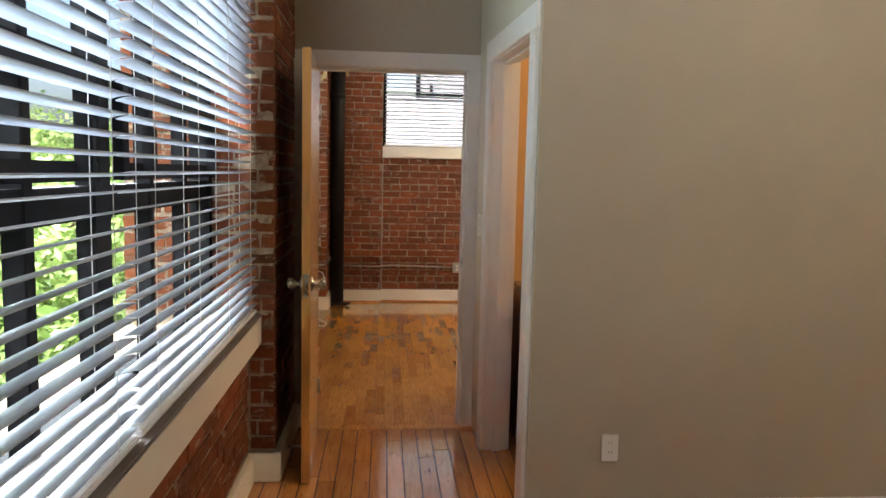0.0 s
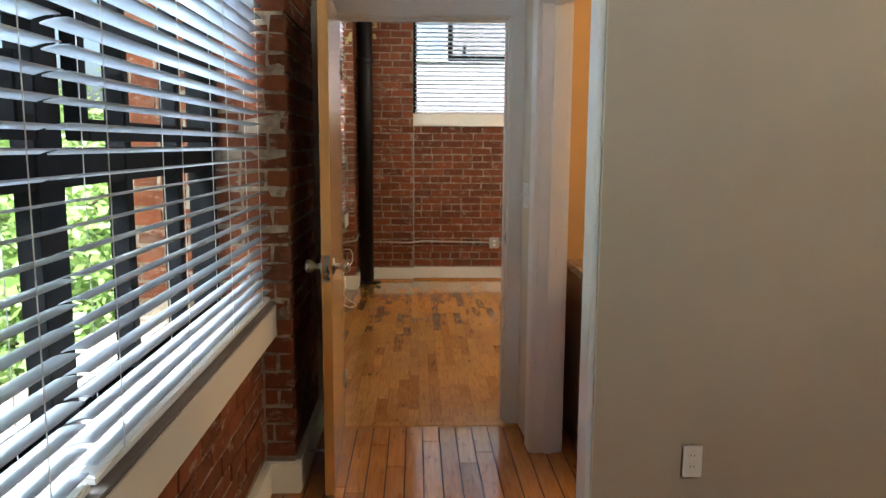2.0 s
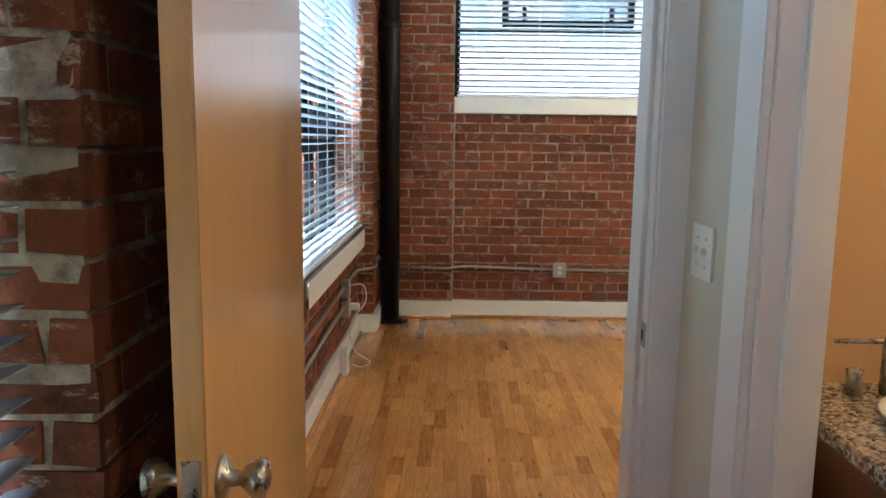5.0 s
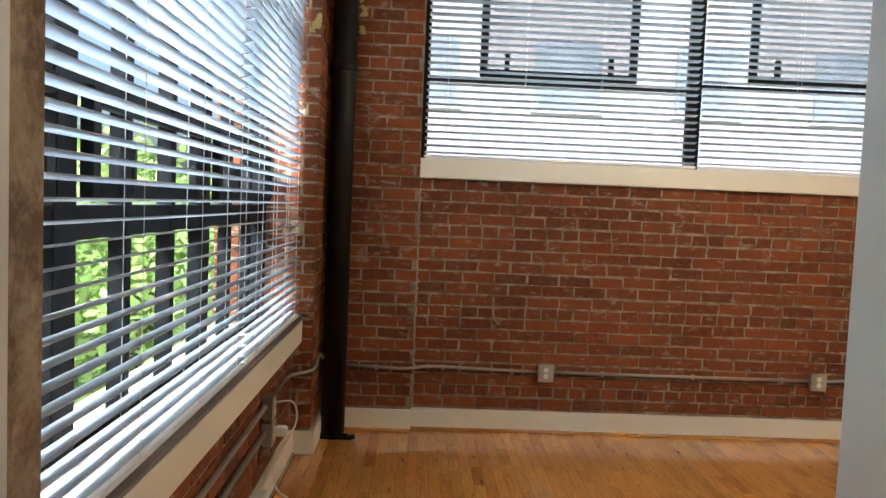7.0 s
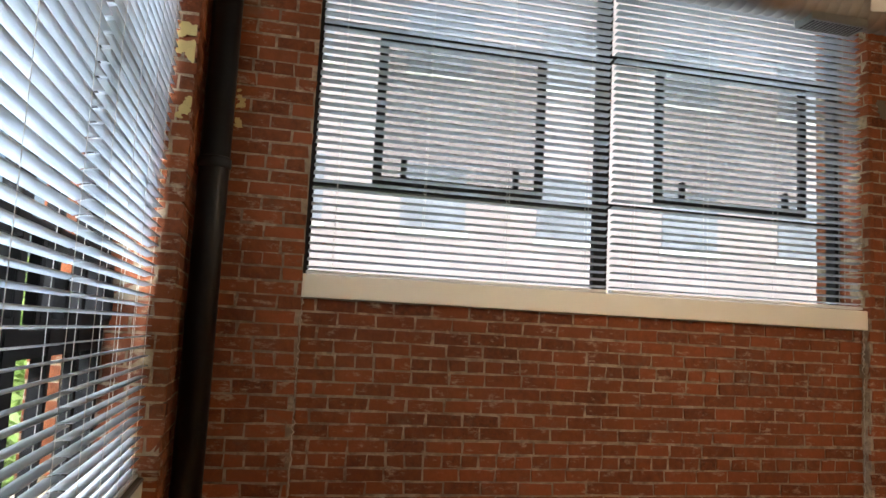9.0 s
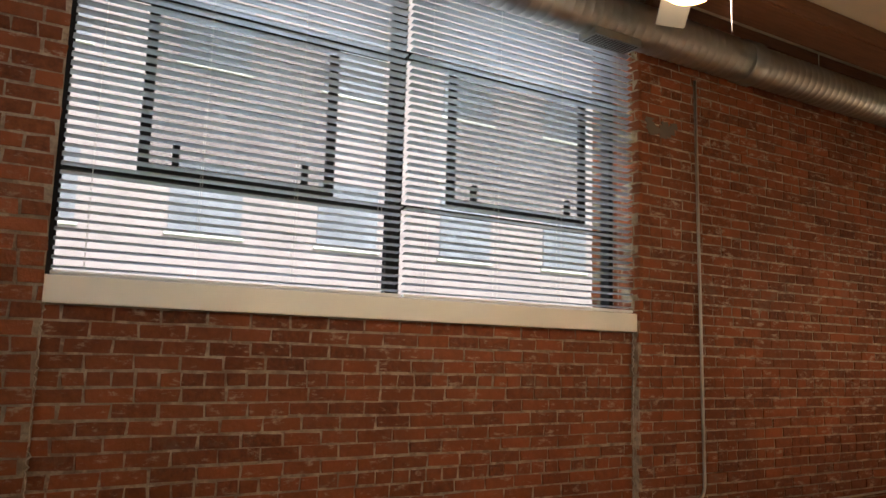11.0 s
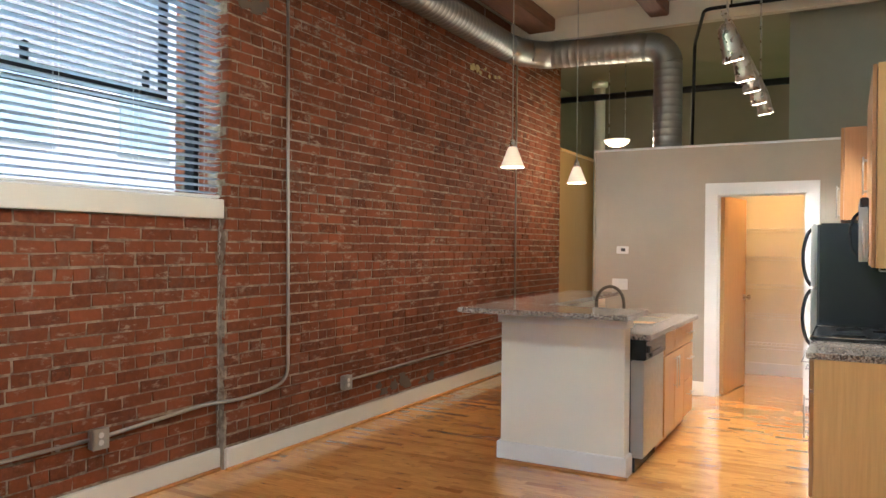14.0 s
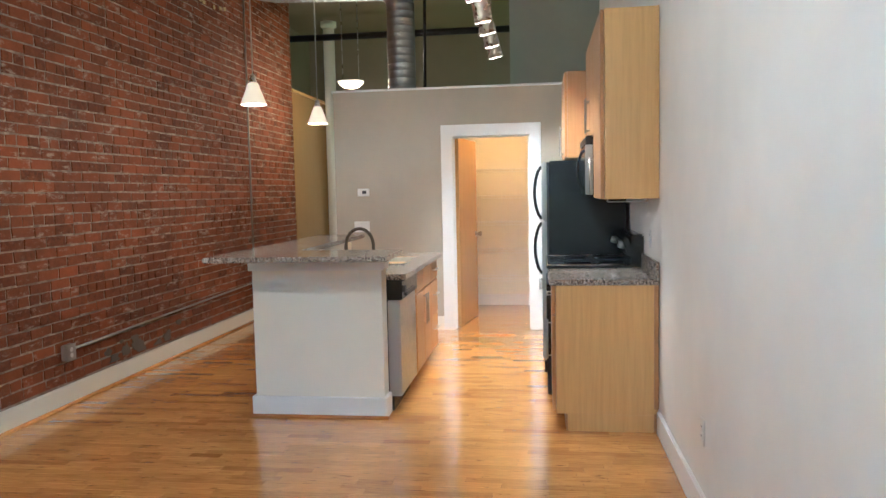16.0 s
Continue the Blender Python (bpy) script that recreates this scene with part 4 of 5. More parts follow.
bl = thing("bowl_pendant", "hanging glass bowl lamp over the entry", "pendant lamp")
part("bowl", lathe([(0.03, 2.72), (0.09, 2.73), (0.14, 2.765), (0.16, 2.80), (0.155, 2.80), (0.08, 2.745)], 32, 9.75, -1.09), M_BOWL2, bl, "lit glass bowl")
part("rim", lathe([(0.163, 2.797), (0.166, 2.803), (0.163, 2.809), (0.16, 2.803)], 32, 9.75, -1.09), M_NICKEL, bl)
for s in (-0.1, 0.1):
    part("rod", tube([(9.75, -1.09 + s, 2.80), (9.75, -1.09 + s, CEIL - 0.002)], 0.006, 8), M_NICKEL, bl)
lamp("bowl_light", "POINT", (9.75, -1.09, 2.64), 26, (1.0, 0.74, 0.45), 0.12)

fan = thing("ceiling_fan", "ceiling fan with pale blades and an amber glass light bowl", "ceiling fan")
FX, FYC, FZ = 2.60, -1.96, 2.96
part("light_bowl", lathe([(0.02, FZ - 0.165), (0.07, FZ - 0.155), (0.115, FZ - 0.12), (0.135, FZ - 0.06), (0.13, FZ - 0.06)], 32, FX, FYC), M_BOWL, fan, "lit amber glass bowl")
part("motor", lathe([(0.14, FZ - 0.06), (0.15, FZ - 0.02), (0.13, FZ + 0.10), (0.05, FZ + 0.14)], 32, FX, FYC), M_NICKEL, fan, "satin nickel motor housing")
part("rod", tube([(FX, FYC, FZ + 0.13), (FX, FYC, CEIL - 0.04)], 0.014, 10), M_NICKEL, fan)
part("canopy", lathe([(0.03, CEIL - 0.08), (0.075, CEIL - 0.002)], 24, FX, FYC), M_NICKEL, fan)
M_BLADE = paint("taupe fan blade", (0.22, 0.20, 0.17), 0.5)
bme = rbox(0.16, 0.66, -0.065, 0.065, -0.004, 0.004, 0.004)
bm_iron = rbox(0.10, 0.22, -0.018, 0.018, -0.014, -0.005, 0.003)
m_blade, m_iron = mesh_of("blade", bme, M_BLADE), mesh_of("blade_iron", bm_iron, M_NICKEL)
for k in range(5):
    mm = pose(FX, FYC, FZ + 0.03, 0, 0, 193 + 72 * k) @ pose(0, 0, 0, 12)
    piece("blade", m_blade, fan, mm)
    piece("blade_iron", m_iron, fan, mm)
part("pull_chain", tube([(FX + 0.1, FYC - 0.1, FZ - 0.04), (FX + 0.1, FYC - 0.1, FZ - 0.3)], 0.002, 6), M_CONDUIT, fan)
lamp("fan_light", "POINT", (FX, FYC, FZ - 0.22), 40, (1.0, 0.80, 0.55), 0.1)
lamp("pantry_light", "POINT", (9.2, -2.95, 2.36), 11, (1.0, 0.50, 0.15), 0.08)
plb = thing("pantry_lamp", "small warm pantry ceiling lamp", "ceiling lamp")
part("bowl", lathe([(0.03, 2.40), (0.09, 2.42), (0.11, 2.455), (0.11, 2.475)], 24, 9.2, -2.95), M_BOWL2, plb)
solid("pantry_ceiling", rbox(PX + 0.12, 10.12, KITCHEN_Y, -2.22, 2.476, 2.488, 0), M_CREAM, "cream pantry ceiling", "ceiling", "", "structure")
lamp("bathroom_light", "POINT", (2.5, -4.75, 2.3), 14, (1.0, 0.66, 0.32), 0.1)
btl = thing("bathroom_lamp", "warm bathroom wall lamp", "wall lamp")
part("bowl", lathe([(0.03, 2.34), (0.09, 2.36), (0.12, 2.42), (0.12, 2.498)], 24, 2.5, -4.75), M_BOWL2, btl)

# unseen lamp, added to brighten the bedroom; assumed from the beige wall's warm tint
bcl = thing("bedroom_ceiling_lamp", "assumed warm glass bowl lamp on the bedroom ceiling", "ceiling lamp")
part("bowl", lathe([(0.03, CEIL - 0.16), (0.12, CEIL - 0.14), (0.18, CEIL - 0.07), (0.18, CEIL - 0.001)], 28, 3.2, -7.6), M_BOWL2, bcl)
lamp("bedroom_light", "POINT", (3.2, -7.6, CEIL - 0.28), 36, (1.0, 0.88, 0.74), 0.15)

# ---- bathroom seen through its doorway ----
van = thing("bathroom_vanity", "dark wooden bathroom vanity with a stone top", "vanity")
M_VAN = wood_mat("dark vanity wood", (0.10, 0.035, 0.014), (0.19, 0.072, 0.028), 0.35, (14, 14, 0.9), 0.5, 0.1, False)
part("body", rbox(1.44, 2.5, -4.80, -4.21, 0.10, 0.835, 0.003), M_VAN, van)
part("toe_kick", rbox(1.44, 2.5, -4.73, -4.21, 0.0, 0.10, 0.002), M_VAN, van)
for x in (1.45, 1.81, 2.16):
    part("door", rbox(x, x + 0.335, -4.82, -4.801, 0.13, 0.62, 0.004), M_VAN, van)
    part("drawer_front", rbox(x, x + 0.335, -4.82, -4.801, 0.64, 0.82, 0.004), M_VAN, van)
solid("vanity_top", rbox(1.43, 2.52, -4.84, -4.21, 0.836, 0.87, 0.005), M_GRANITE, "speckled brown stone vanity top", "worktop")
bs = thing("wash_basin", "white oval basin on the vanity", "basin")
bm = lathe([(0.06, 0.871), (0.17, 0.875), (0.20, 0.888), (0.195, 0.892), (0.15, 0.882), (0.05, 0.8765)], 32, 1.75, -4.52)
part("bowl", bm, M_PLASTIC, bs)
bt = thing("basin_tap", "satin nickel basin tap", "tap")
part("spout", tube(curve_pts([(1.66, -4.30, 0.871), (1.66, -4.30, 1.03), (1.66, -4.44, 1.02), (1.66, -4.45, 0.96)], 5, 0.05), 0.011, 10), M_NICKEL, bt)
for x in (1.59, 1.73):
    part("lever", lathe([(0.022, 0.871), (0.016, 0.90), (0.02, 0.93), (0.008, 0.935)], 16, x, -4.30), M_NICKEL, bt)
part("towel_bar", tube([(1.55, -4.28, 0.99), (1.80, -4.28, 0.99)], 0.006, 8), M_NICKEL, bt)
M_WARM = paint("warm bathroom paint", (0.55, 0.36, 0.18), 0.6)
solid("wall_bathroom_back", rbox(1.40, 3.6, -4.2095, -4.2055, 0, 2.5, 0), M_WARM, "warm tan bathroom wall", "wall", "", "structure")


M_SEAM = paint("pale mortar", (0.50, 0.44, 0.36), 0.95, 0.3, 30, 0.5)


# ---- switches, sockets and conduit ----
def face_plate(label, m, w, h, kind):
    """A wall plate in the local x-z plane, facing -y."""
    s = thing("wall_switch" if kind == "switch" else "wall_socket", label, "switch" if kind == "switch" else "socket")
    s.matrix_world = m
    part("plate", rbox(-w / 2, w / 2, -0.006, 0.0, -h / 2, h / 2, 0.003), M_PLASTIC, s)
    if kind == "switch":
        n = max(1, round(w / 0.06) - (1 if w < 0.1 else 0))
        for k in range(n):
            x = (k - (n - 1) / 2) * 0.046
            part("toggle", rbox(x - 0.005, x + 0.005, -0.018, -0.005, -0.004, 0.010, 0.002), M_PLASTIC, s)
            for z in (-0.03, 0.03):
                part("screw", tube([(x, -0.006, z), (x, -0.0075, z)], 0.003, 8), M_CONDUIT, s)
    elif kind == "socket":
        for z in (-0.02, 0.02):
            p = part("outlet_face", tube([(0, -0.006, z), (0, -0.0085, z)], 0.0165, 20), M_PLASTIC, s)
            for x in (-0.006, 0.006):
                part("slot", rbox(x - 0.0012, x + 0.0012, -0.0092, -0.0084, z - 0.001, z + 0.007, 0), M_DARKPL, p)
    return s


face_plate("white double socket plate low on the beige wall", pose(1.632, -5.52, 0.364), 0.072, 0.118, "socket")
face_plate("white double switch plate by the bedroom door", HALL @ pose(-0.0005, -0.135, 1.20, 0, 0, -90), 0.118, 0.122, "switch")
face_plate("white switch plate on the low partition", pose(PX, -1.50, 1.09, 0, 0, -90), 0.165, 0.115, "switch")
face_plate("white socket plate on the pale kitchen wall", pose(4.0, KITCHEN_Y, 0.40, 0, 0, 180), 0.072, 0.118, "socket")
face_plate("white socket plate above the worktop", pose(5.55, KITCHEN_Y, 1.12, 0, 0, 180), 0.072, 0.118, "socket")
th = thing("thermostat", "small white thermostat with a dark display", "thermostat")
part("case", rbox(PX - 0.025, PX - 0.0005, -1.59, -1.465, 1.41, 1.49, 0.006), M_PLASTIC, th)
part("display", rbox(PX - 0.0265, PX - 0.0245, -1.56, -1.515, 1.435, 1.468, 0), M_DARKPL, th, "dark display")


def metal_box(label, m):
    """A surface mounted steel socket box in the local x-z plane, facing -y."""
    b = thing("conduit_box", label, "socket box", "steel socket boxes")
    b.matrix_world = m
    part("box", rbox(-0.05, 0.05, -0.045, 0.0, -0.055, 0.055, 0.006), M_CONDUIT, b)
    part("cover", rbox(-0.052, 0.052, -0.049, -0.0455, -0.058, 0.058, 0.002), M_CONDUIT, b)
    for z in (-0.02, 0.02):
        part("outlet_face", tube([(0, -0.049, z), (0, -0.052, z)], 0.0165, 18), M_PLASTIC, b, "white socket face")
    return b


ZB = 0.405
metal_box("steel socket box on the brick wall", pose(1.52, -0.001, ZB))
metal_box("steel socket box on the brick wall", pose(3.33, -0.001, ZB))
metal_box("steel socket box on the brick wall", pose(5.53, PIER_B - 0.001, 0.375))
metal_box("steel socket box on the brick wall", pose(8.98, PIER_B - 0.001, 0.43))
metal_box("steel socket box under the window", pose(PANEL_C + 0.001, -1.33, 0.49, 0, 0, 90))
metal_box("steel socket box under the window", pose(PANEL_C + 0.001, -1.33, 0.365, 0, 0, 90))
metal_box("steel socket box under the window", pose(PANEL_C + 0.001, -2.96, 0.33, 0, 0, 90))


def conduit(label, pts, r=0.0105, corner=0.06, clips=()):
    c = thing("conduit", label, "conduit", "steel conduit runs")
    part("pipe", tube(curve_pts(pts, 6, corner), r, 10), M_CONDUIT, c)
    for p in clips:
        part("clip", rbox(p[0] - 0.012, p[0] + 0.012, p[1] - 0.006, p[1] + 0.012, p[2] - 0.02, p[2] + 0.015, 0.003), M_CONDUIT, c)
    return c


conduit("grey steel conduit along the brick wall", [(0.10, PIER_B - 0.016, ZB + 0.02), (0.62, PIER_B - 0.016, ZB + 0.005), (0.74, -0.016, ZB + 0.015), (1.47, -0.016, ZB)], clips=[(0.42, PIER_B - 0.016, ZB + 0.01), (0.85, -0.016, ZB + 0.01), (1.3, -0.016, ZB)])
conduit("grey steel conduit along the brick wall", [(1.57, -0.016, ZB), (3.28, -0.016, ZB)], clips=[(1.9, -0.016, ZB), (2.5, -0.016, ZB), (3.1, -0.016, ZB)])
conduit("grey steel conduit bent up the brick wall", [(3.38, -0.016, ZB), (4.1, -0.02, ZB + 0.045), (4.3, PIER_B - 0.016, ZB + 0.04), (4.62, PIER_B - 0.016, ZB + 0.05), (4.835, PIER_B - 0.016, ZB + 0.10), (4.825, PIER_B - 0.016, 1.4), (4.80, PIER_B - 0.016, 3.53)], 0.0115, 0.11)
conduit("thin conduit along the brick wall", [(5.58, PIER_B - 0.014, 0.385), (8.93, PIER_B - 0.014, 0.44)], 0.009)
conduit("thin conduit up the brick wall", [(8.98, PIER_B - 0.014, 0.485), (8.985, PIER_B - 0.014, CEIL - 0.12)], 0.010)
conduit("steel conduit under the window", [(PANEL_C + 0.016, -1.38, 0.50), (PANEL_C + 0.016, -3.6, 0.47)], 0.012)
conduit("steel conduit under the window", [(PANEL_C + 0.016, -1.38, 0.375), (PANEL_C + 0.016, -2.0, 0.37), (PANEL_C + 0.016, -2.91, 0.34)], 0.012)
conduit("steel conduit rising round the corner pier", [(PANEL_C + 0.016, -1.28, 0.50), (PANEL_C + 0.016, -0.72, 0.50), (PIER_C + 0.016, -0.60, 0.50), (PIER_C + 0.016, -0.40, 0.56), (PIER_C + 0.02, -0.14, 0.46)], 0.010)
cd = thing("charger_cable", "white cable with a plug hanging from the socket", "cable")
part("plug", rbox(PANEL_C + 0.052, PANEL_C + 0.11, -1.345, -1.285, 0.35, 0.39, 0.006), M_PLASTIC, cd)
part("cord", tube(curve_pts([(0.012, -1.33, 0.51), (0.10, -1.30, 0.52), (0.12, -1.30, 0.40), (0.02, -1.42, 0.30), (0.03, -1.38, 0.12), (0.06, -1.30, 0.05), (0.16, -1.34, 0.012), (0.10, -1.46, 0.01), (0.05, -1.52, 0.05)], 6, 0.08), 0.004, 8), M_PLASTIC, cd)
pbk = thing("power_brick", "white power adapter lying against the baseboard", "adapter")
part("case", rbox(-0.018, 0.03, -1.60, -1.50, 0.001, 0.16, 0.006), M_PLASTIC, pbk)

ds = thing("door_stop", "small metal spring door stop on the baseboard", "door stop")
part("spring", tube([(PIER_C + AX + 0.02, -4.72, 0.075), (PIER_C + AX + 0.09, -4.72, 0.075)], 0.006, 8), M_NICKEL, ds)
part("tip", tube([(PIER_C + AX + 0.088, -4.72, 0.075), (PIER_C + AX + 0.10, -4.72, 0.075)], 0.009, 10), M_PLASTIC, ds)

# wooden quarter-round along the floor
def shoe(p, q):
    bm = sweep(bmesh.new(), [p, q], 0.015, 8)
    solid("shoe_moulding", bm, M_PLANK, "small honey brown wooden strip at the foot of the baseboard", "moulding", "", "structure")


shoe((PIER_C + 0.02, PIER_B - 0.027, 0.006), (WB_X0 - 0.003, PIER_B - 0.027, 0.006))
shoe((WB_X0 + 0.003, -0.027, 0.006), (WB_X1 - 0.015, -0.027, 0.006))
shoe((WB_X1 - 0.01, PIER_B - 0.027, 0.006), (10.59, PIER_B - 0.027, 0.006))
shoe((PANEL_C + 0.025, WC_Y0 + 0.01, 0.006), (PANEL_C + 0.025, WC_Y1 - 0.04, 0.006))
shoe((5.343, -2.40, 0.006), (5.343, -1.49, 0.006))

# ragged mortar seam where the wall steps out beside the window
rs = random.Random(8)
for x, y in ((WB_X1 - 0.006, -0.004), (WB_X0 + 0.008, -0.004)):
    pts = [(x + rs.gauss(0, 0.0045), y + 0.003 + rs.gauss(0, 0.002), 0.15 + k * 0.0152) for k in range(100)]
    solid("mortar_seam", sweep(bmesh.new(), pts, [0.001 + abs(rs.gauss(0, 0.0026)) for k in pts], 7), M_SEAM, "ragged pale mortar seam in the brick wall", "mortar", "", "structure")

# remains of old paint and plaster on the bricks
def old_patch(name, label, m, w, h, seed, mat, n=9):
    """Ragged flakes scattered over w by h of a wall face in the local x-z plane, facing -y."""
    rnd = random.Random(seed)
    t = thing(name, label, "wall patch", "", "structure")
    t.matrix_world = m
    for k in range(n):
        cx, cz, rad = rnd.uniform(0, w), rnd.uniform(0, h), rnd.uniform(0.25, 0.6) * min(w, h)
        ring = [(2 * math.pi * j / 14, rad * rnd.uniform(0.45, 1.0)) for j in range(14)]
        bm = bmesh.new()
        front = [bm.verts.new((min(w, max(0, cx + q * math.cos(a))), -0.002 - 0.0002 * k, min(h, max(0, cz + q * math.sin(a) * 0.7)))) for a, q in ring]
        back = [bm.verts.new((v.co.x, 0.006, v.co.z)) for v in front]
        bm.faces.new(front)
        for j in range(14):
            bm.faces.new((front[j], back[j], back[(j + 1) % 14], front[(j + 1) % 14]))
        part("flake", bm, mat, t)
    return t


M_YELLOW = paint("old yellow paint", (0.50, 0.40, 0.17), 0.8, 0.3, 45, 0.4)
M_PLASTER = paint("old grey plaster", (0.13, 0.10, 0.072), 0.95, 0.35, 30, 0.5)
old_patch("paint_remains", "flaking yellow paint on the brick pier", pose(-0.02, WC_Y1 - 0.007, 2.56), 0.085, 0.30, 3, M_YELLOW, 12)
old_patch("paint_remains", "flaking yellow paint on the brick pier", pose(0.0, WC_Y1 - 0.007, 2.40), 0.07, 0.12, 4, M_YELLOW, 6)
old_patch("paint_remains", "flaking yellow paint beside the black pipe", pose(0.235, PIER_B + 0.004, 2.49), 0.05, 0.24, 5, M_YELLOW, 9)
old_patch("plaster_patch", "rough grey plaster patch beside the window", pose(4.27, PIER_B + 0.004, 3.04), 0.42, 0.13, 6, M_PLASTER, 10)
old_patch("plaster_patch", "pale worn patch high on the brick wall", pose(7.75, PIER_B + 0.004, 3.36), 0.8, 0.12, 7, M_YELLOW, 9)
old_patch("plaster_patch", "grey worn patch low on the brick wall", pose(5.95, PIER_B + 0.004, 0.17), 1.3, 0.15, 8, M_PLASTER, 13)
col = thing("column", "pale round column by the entry wall", "column", "", "structure")
part("shaft", tube([(12.0, -0.19, 0.0), (12.0, -0.19, CEIL - 0.001)], 0.085, 24), M_CREAM, col)
part("collar", lathe([(0.086, CEIL - 0.10), (0.12, CEIL - 0.08), (0.12, CEIL - 0.002)], 24, 12.0, -0.19), M_CREAM, col)

# ---- outdoors ----
M_GROUND = paint("grass and soil", (0.09, 0.16, 0.04), 0.95, 0.3, 30, 0.3)
M_ASPH = paint("asphalt", (0.055, 0.055, 0.057), 0.9, 0.25, 120, 0.3)
M_PAVE = paint("concrete pavement", (0.26, 0.255, 0.24), 0.9, 0.15, 60, 0.2)
M_BARK = paint("tree bark", (0.09, 0.065, 0.045), 0.95, 0.3, 40, 0.6)
GZ = -4.6
bm = bmesh.new()
box(bm, -400, 400, -400, 400, GZ - 0.5, GZ)
solid("ground", bm, M_GROUND, "level ground with grass around the building", "ground", "", "structure")
solid("road", rbox(-17, -10.5, -200, 200, GZ - 0.1, GZ + 0.01, 0), M_ASPH, "grey asphalt street", "road", "", "structure")
solid("pavement", rbox(-10.5, -7.5, -200, 200, GZ - 0.1, GZ + 0.13, 0.02), M_PAVE, "pale concrete pavement along the street", "pavement", "", "structure")
solid("kerb", rbox(-10.65, -10.5, -200, 200, GZ - 0.1, GZ + 0.14, 0.02), M_PAVE, "concrete kerb along the street", "kerb", "", "structure")
bm = bmesh.new()
box(bm, -0.5, 13.3, -0.4, 0.4, GZ - 0.1, -0.06)
box(bm, -0.5, 0.4, -10.7, -0.4, GZ - 0.1, -0.06)
solid("building_base", bm, M_BRICK, "red brick storey below the rooms", "building", "", "structure")
solid("roof", rbox(-0.55, 13.4, -10.8, 0.45, CEIL + 0.25, CEIL + 0.5, 0), M_PAVE, "flat roof over the rooms", "roof", "", "structure")


def leaf_mat():
    m, nt, b = mat_new("spring leaves", 0.5)
    c = ramp(nt, pick(nt), [(0.0, (0.13, 0.21, 0.045)), (0.5, (0.26, 0.37, 0.10)), (1.0, (0.40, 0.49, 0.17))])
    nt.links.new(c, b.inputs["Base Color"])
    tr = nt.nodes.new("ShaderNodeBsdfTranslucent")
    nt.links.new(c, tr.inputs["Color"])
    mx = nd(nt, "ShaderNodeMixShader", Fac=0.45)
    nt.links.new(b.outputs[0], mx.inputs[1])
    nt.links.new(tr.outputs[0], mx.inputs[2])
    nt.links.new(mx.outputs[0], nt.nodes["Material Output"].inputs[0])
    return m


M_LEAF = leaf_mat()


def tree(x, y, h, spread, seed, leaves):
    rnd = random.Random(seed)
    t = thing("tree", "leafy street tree with bright green spring leaves", "tree", "street trees")
    t.location = (x, y, GZ)
    bm = bmesh.new()
    sweep(bm, [(0, 0, -0.1), (0.05, 0.03, h * 0.3), (-0.04, 0.05, h * 0.6), (0.03, 0, h * 0.92)], [0.17, 0.13, 0.08, 0.02], 10)
    tips = []
    for k in range(16):
        a, z = k * 2.4, h * (0.3 + 0.6 * k / 16)
        l = spread * (0.6 + 0.5 * rnd.random()) * (1.1 - 0.5 * k / 16)
        mid = Vector((math.cos(a) * l * 0.5, math.sin(a) * l * 0.5, z + l * 0.22))
        end = Vector((math.cos(a) * l, math.sin(a) * l, z + l * 0.5))
        sweep(bm, [(0, 0, z - 0.1), mid, end], [0.05, 0.03, 0.008], 6)
        tips += [mid, end, (mid + end) / 2, end + Vector((0, 0, 0.3))]
        for q in range(3):
            tw = mid.lerp(end, rnd.random()) + Vector((rnd.gauss(0, 0.5), rnd.gauss(0, 0.5), rnd.gauss(0.1, 0.35)))
            sweep(bm, [mid.lerp(end, 0.5), tw], [0.012, 0.004], 5)
            tips.append(tw)
    part("trunk", bm, M_BARK, t)
    vs, fs = [], []
    for k in range(leaves):
        c = rnd.choice(tips) + Vector((rnd.gauss(0, 0.34), rnd.gauss(0, 0.34), rnd.gauss(0, 0.28)))
        u = Vector((rnd.gauss(0, 1), rnd.gauss(0, 1), rnd.gauss(0, 0.6))).normalized()
        w = u.cross(Vector((rnd.gauss(0, 1), rnd.gauss(0, 1), rnd.gauss(0, 1)))).normalized()
        s = rnd.uniform(0.05, 0.095)
        n = len(vs)
        vs += [c - u * s, c + w * s * 0.5, c + u * s * 1.1, c - w * s * 0.5]
        fs.append((n, n + 1, n + 2, n + 3))
    me = bpy.data.meshes.new("crown")
    me.from_pydata(vs, [], fs)
    me.materials.append(M_LEAF)
    cr = new("crown", me)
    cr.parent = t
    tagged(cr, kind="stuff")


for i, (x, y, h) in enumerate(((-4.6, -4.6, 6.6), (-5.4, -8.6, 6.9), (-5.0, -0.3, 6.4), (-6.2, 3.6, 7.0), (-5.6, -12.5, 7.2), (-7.5, 8.0, 7.4), (-19, -6.0, 8.0), (-19.5, 2.0, 8.5), (-19, 11.0, 8.0), (-20, 20, 8.5), (-3.9, -2.4, 6.0), (-3.8, -6.6, 6.1), (-3.9, -10.6, 6.3), (-4.2, 1.8, 6.2), (-2.4, 3.4, 6.3), (-3.4, 6.6, 6.6), (-6.0, 10.5, 7.0), (-9.2, 15.0, 7.6), (-4.0, -4.5, 6.2), (-2.0, 8.5, 6.6))):
    tree(x, y, h, 1.9 if x > -10 else 2.8, 11 + i, 8500 if x > -10 else 5000)


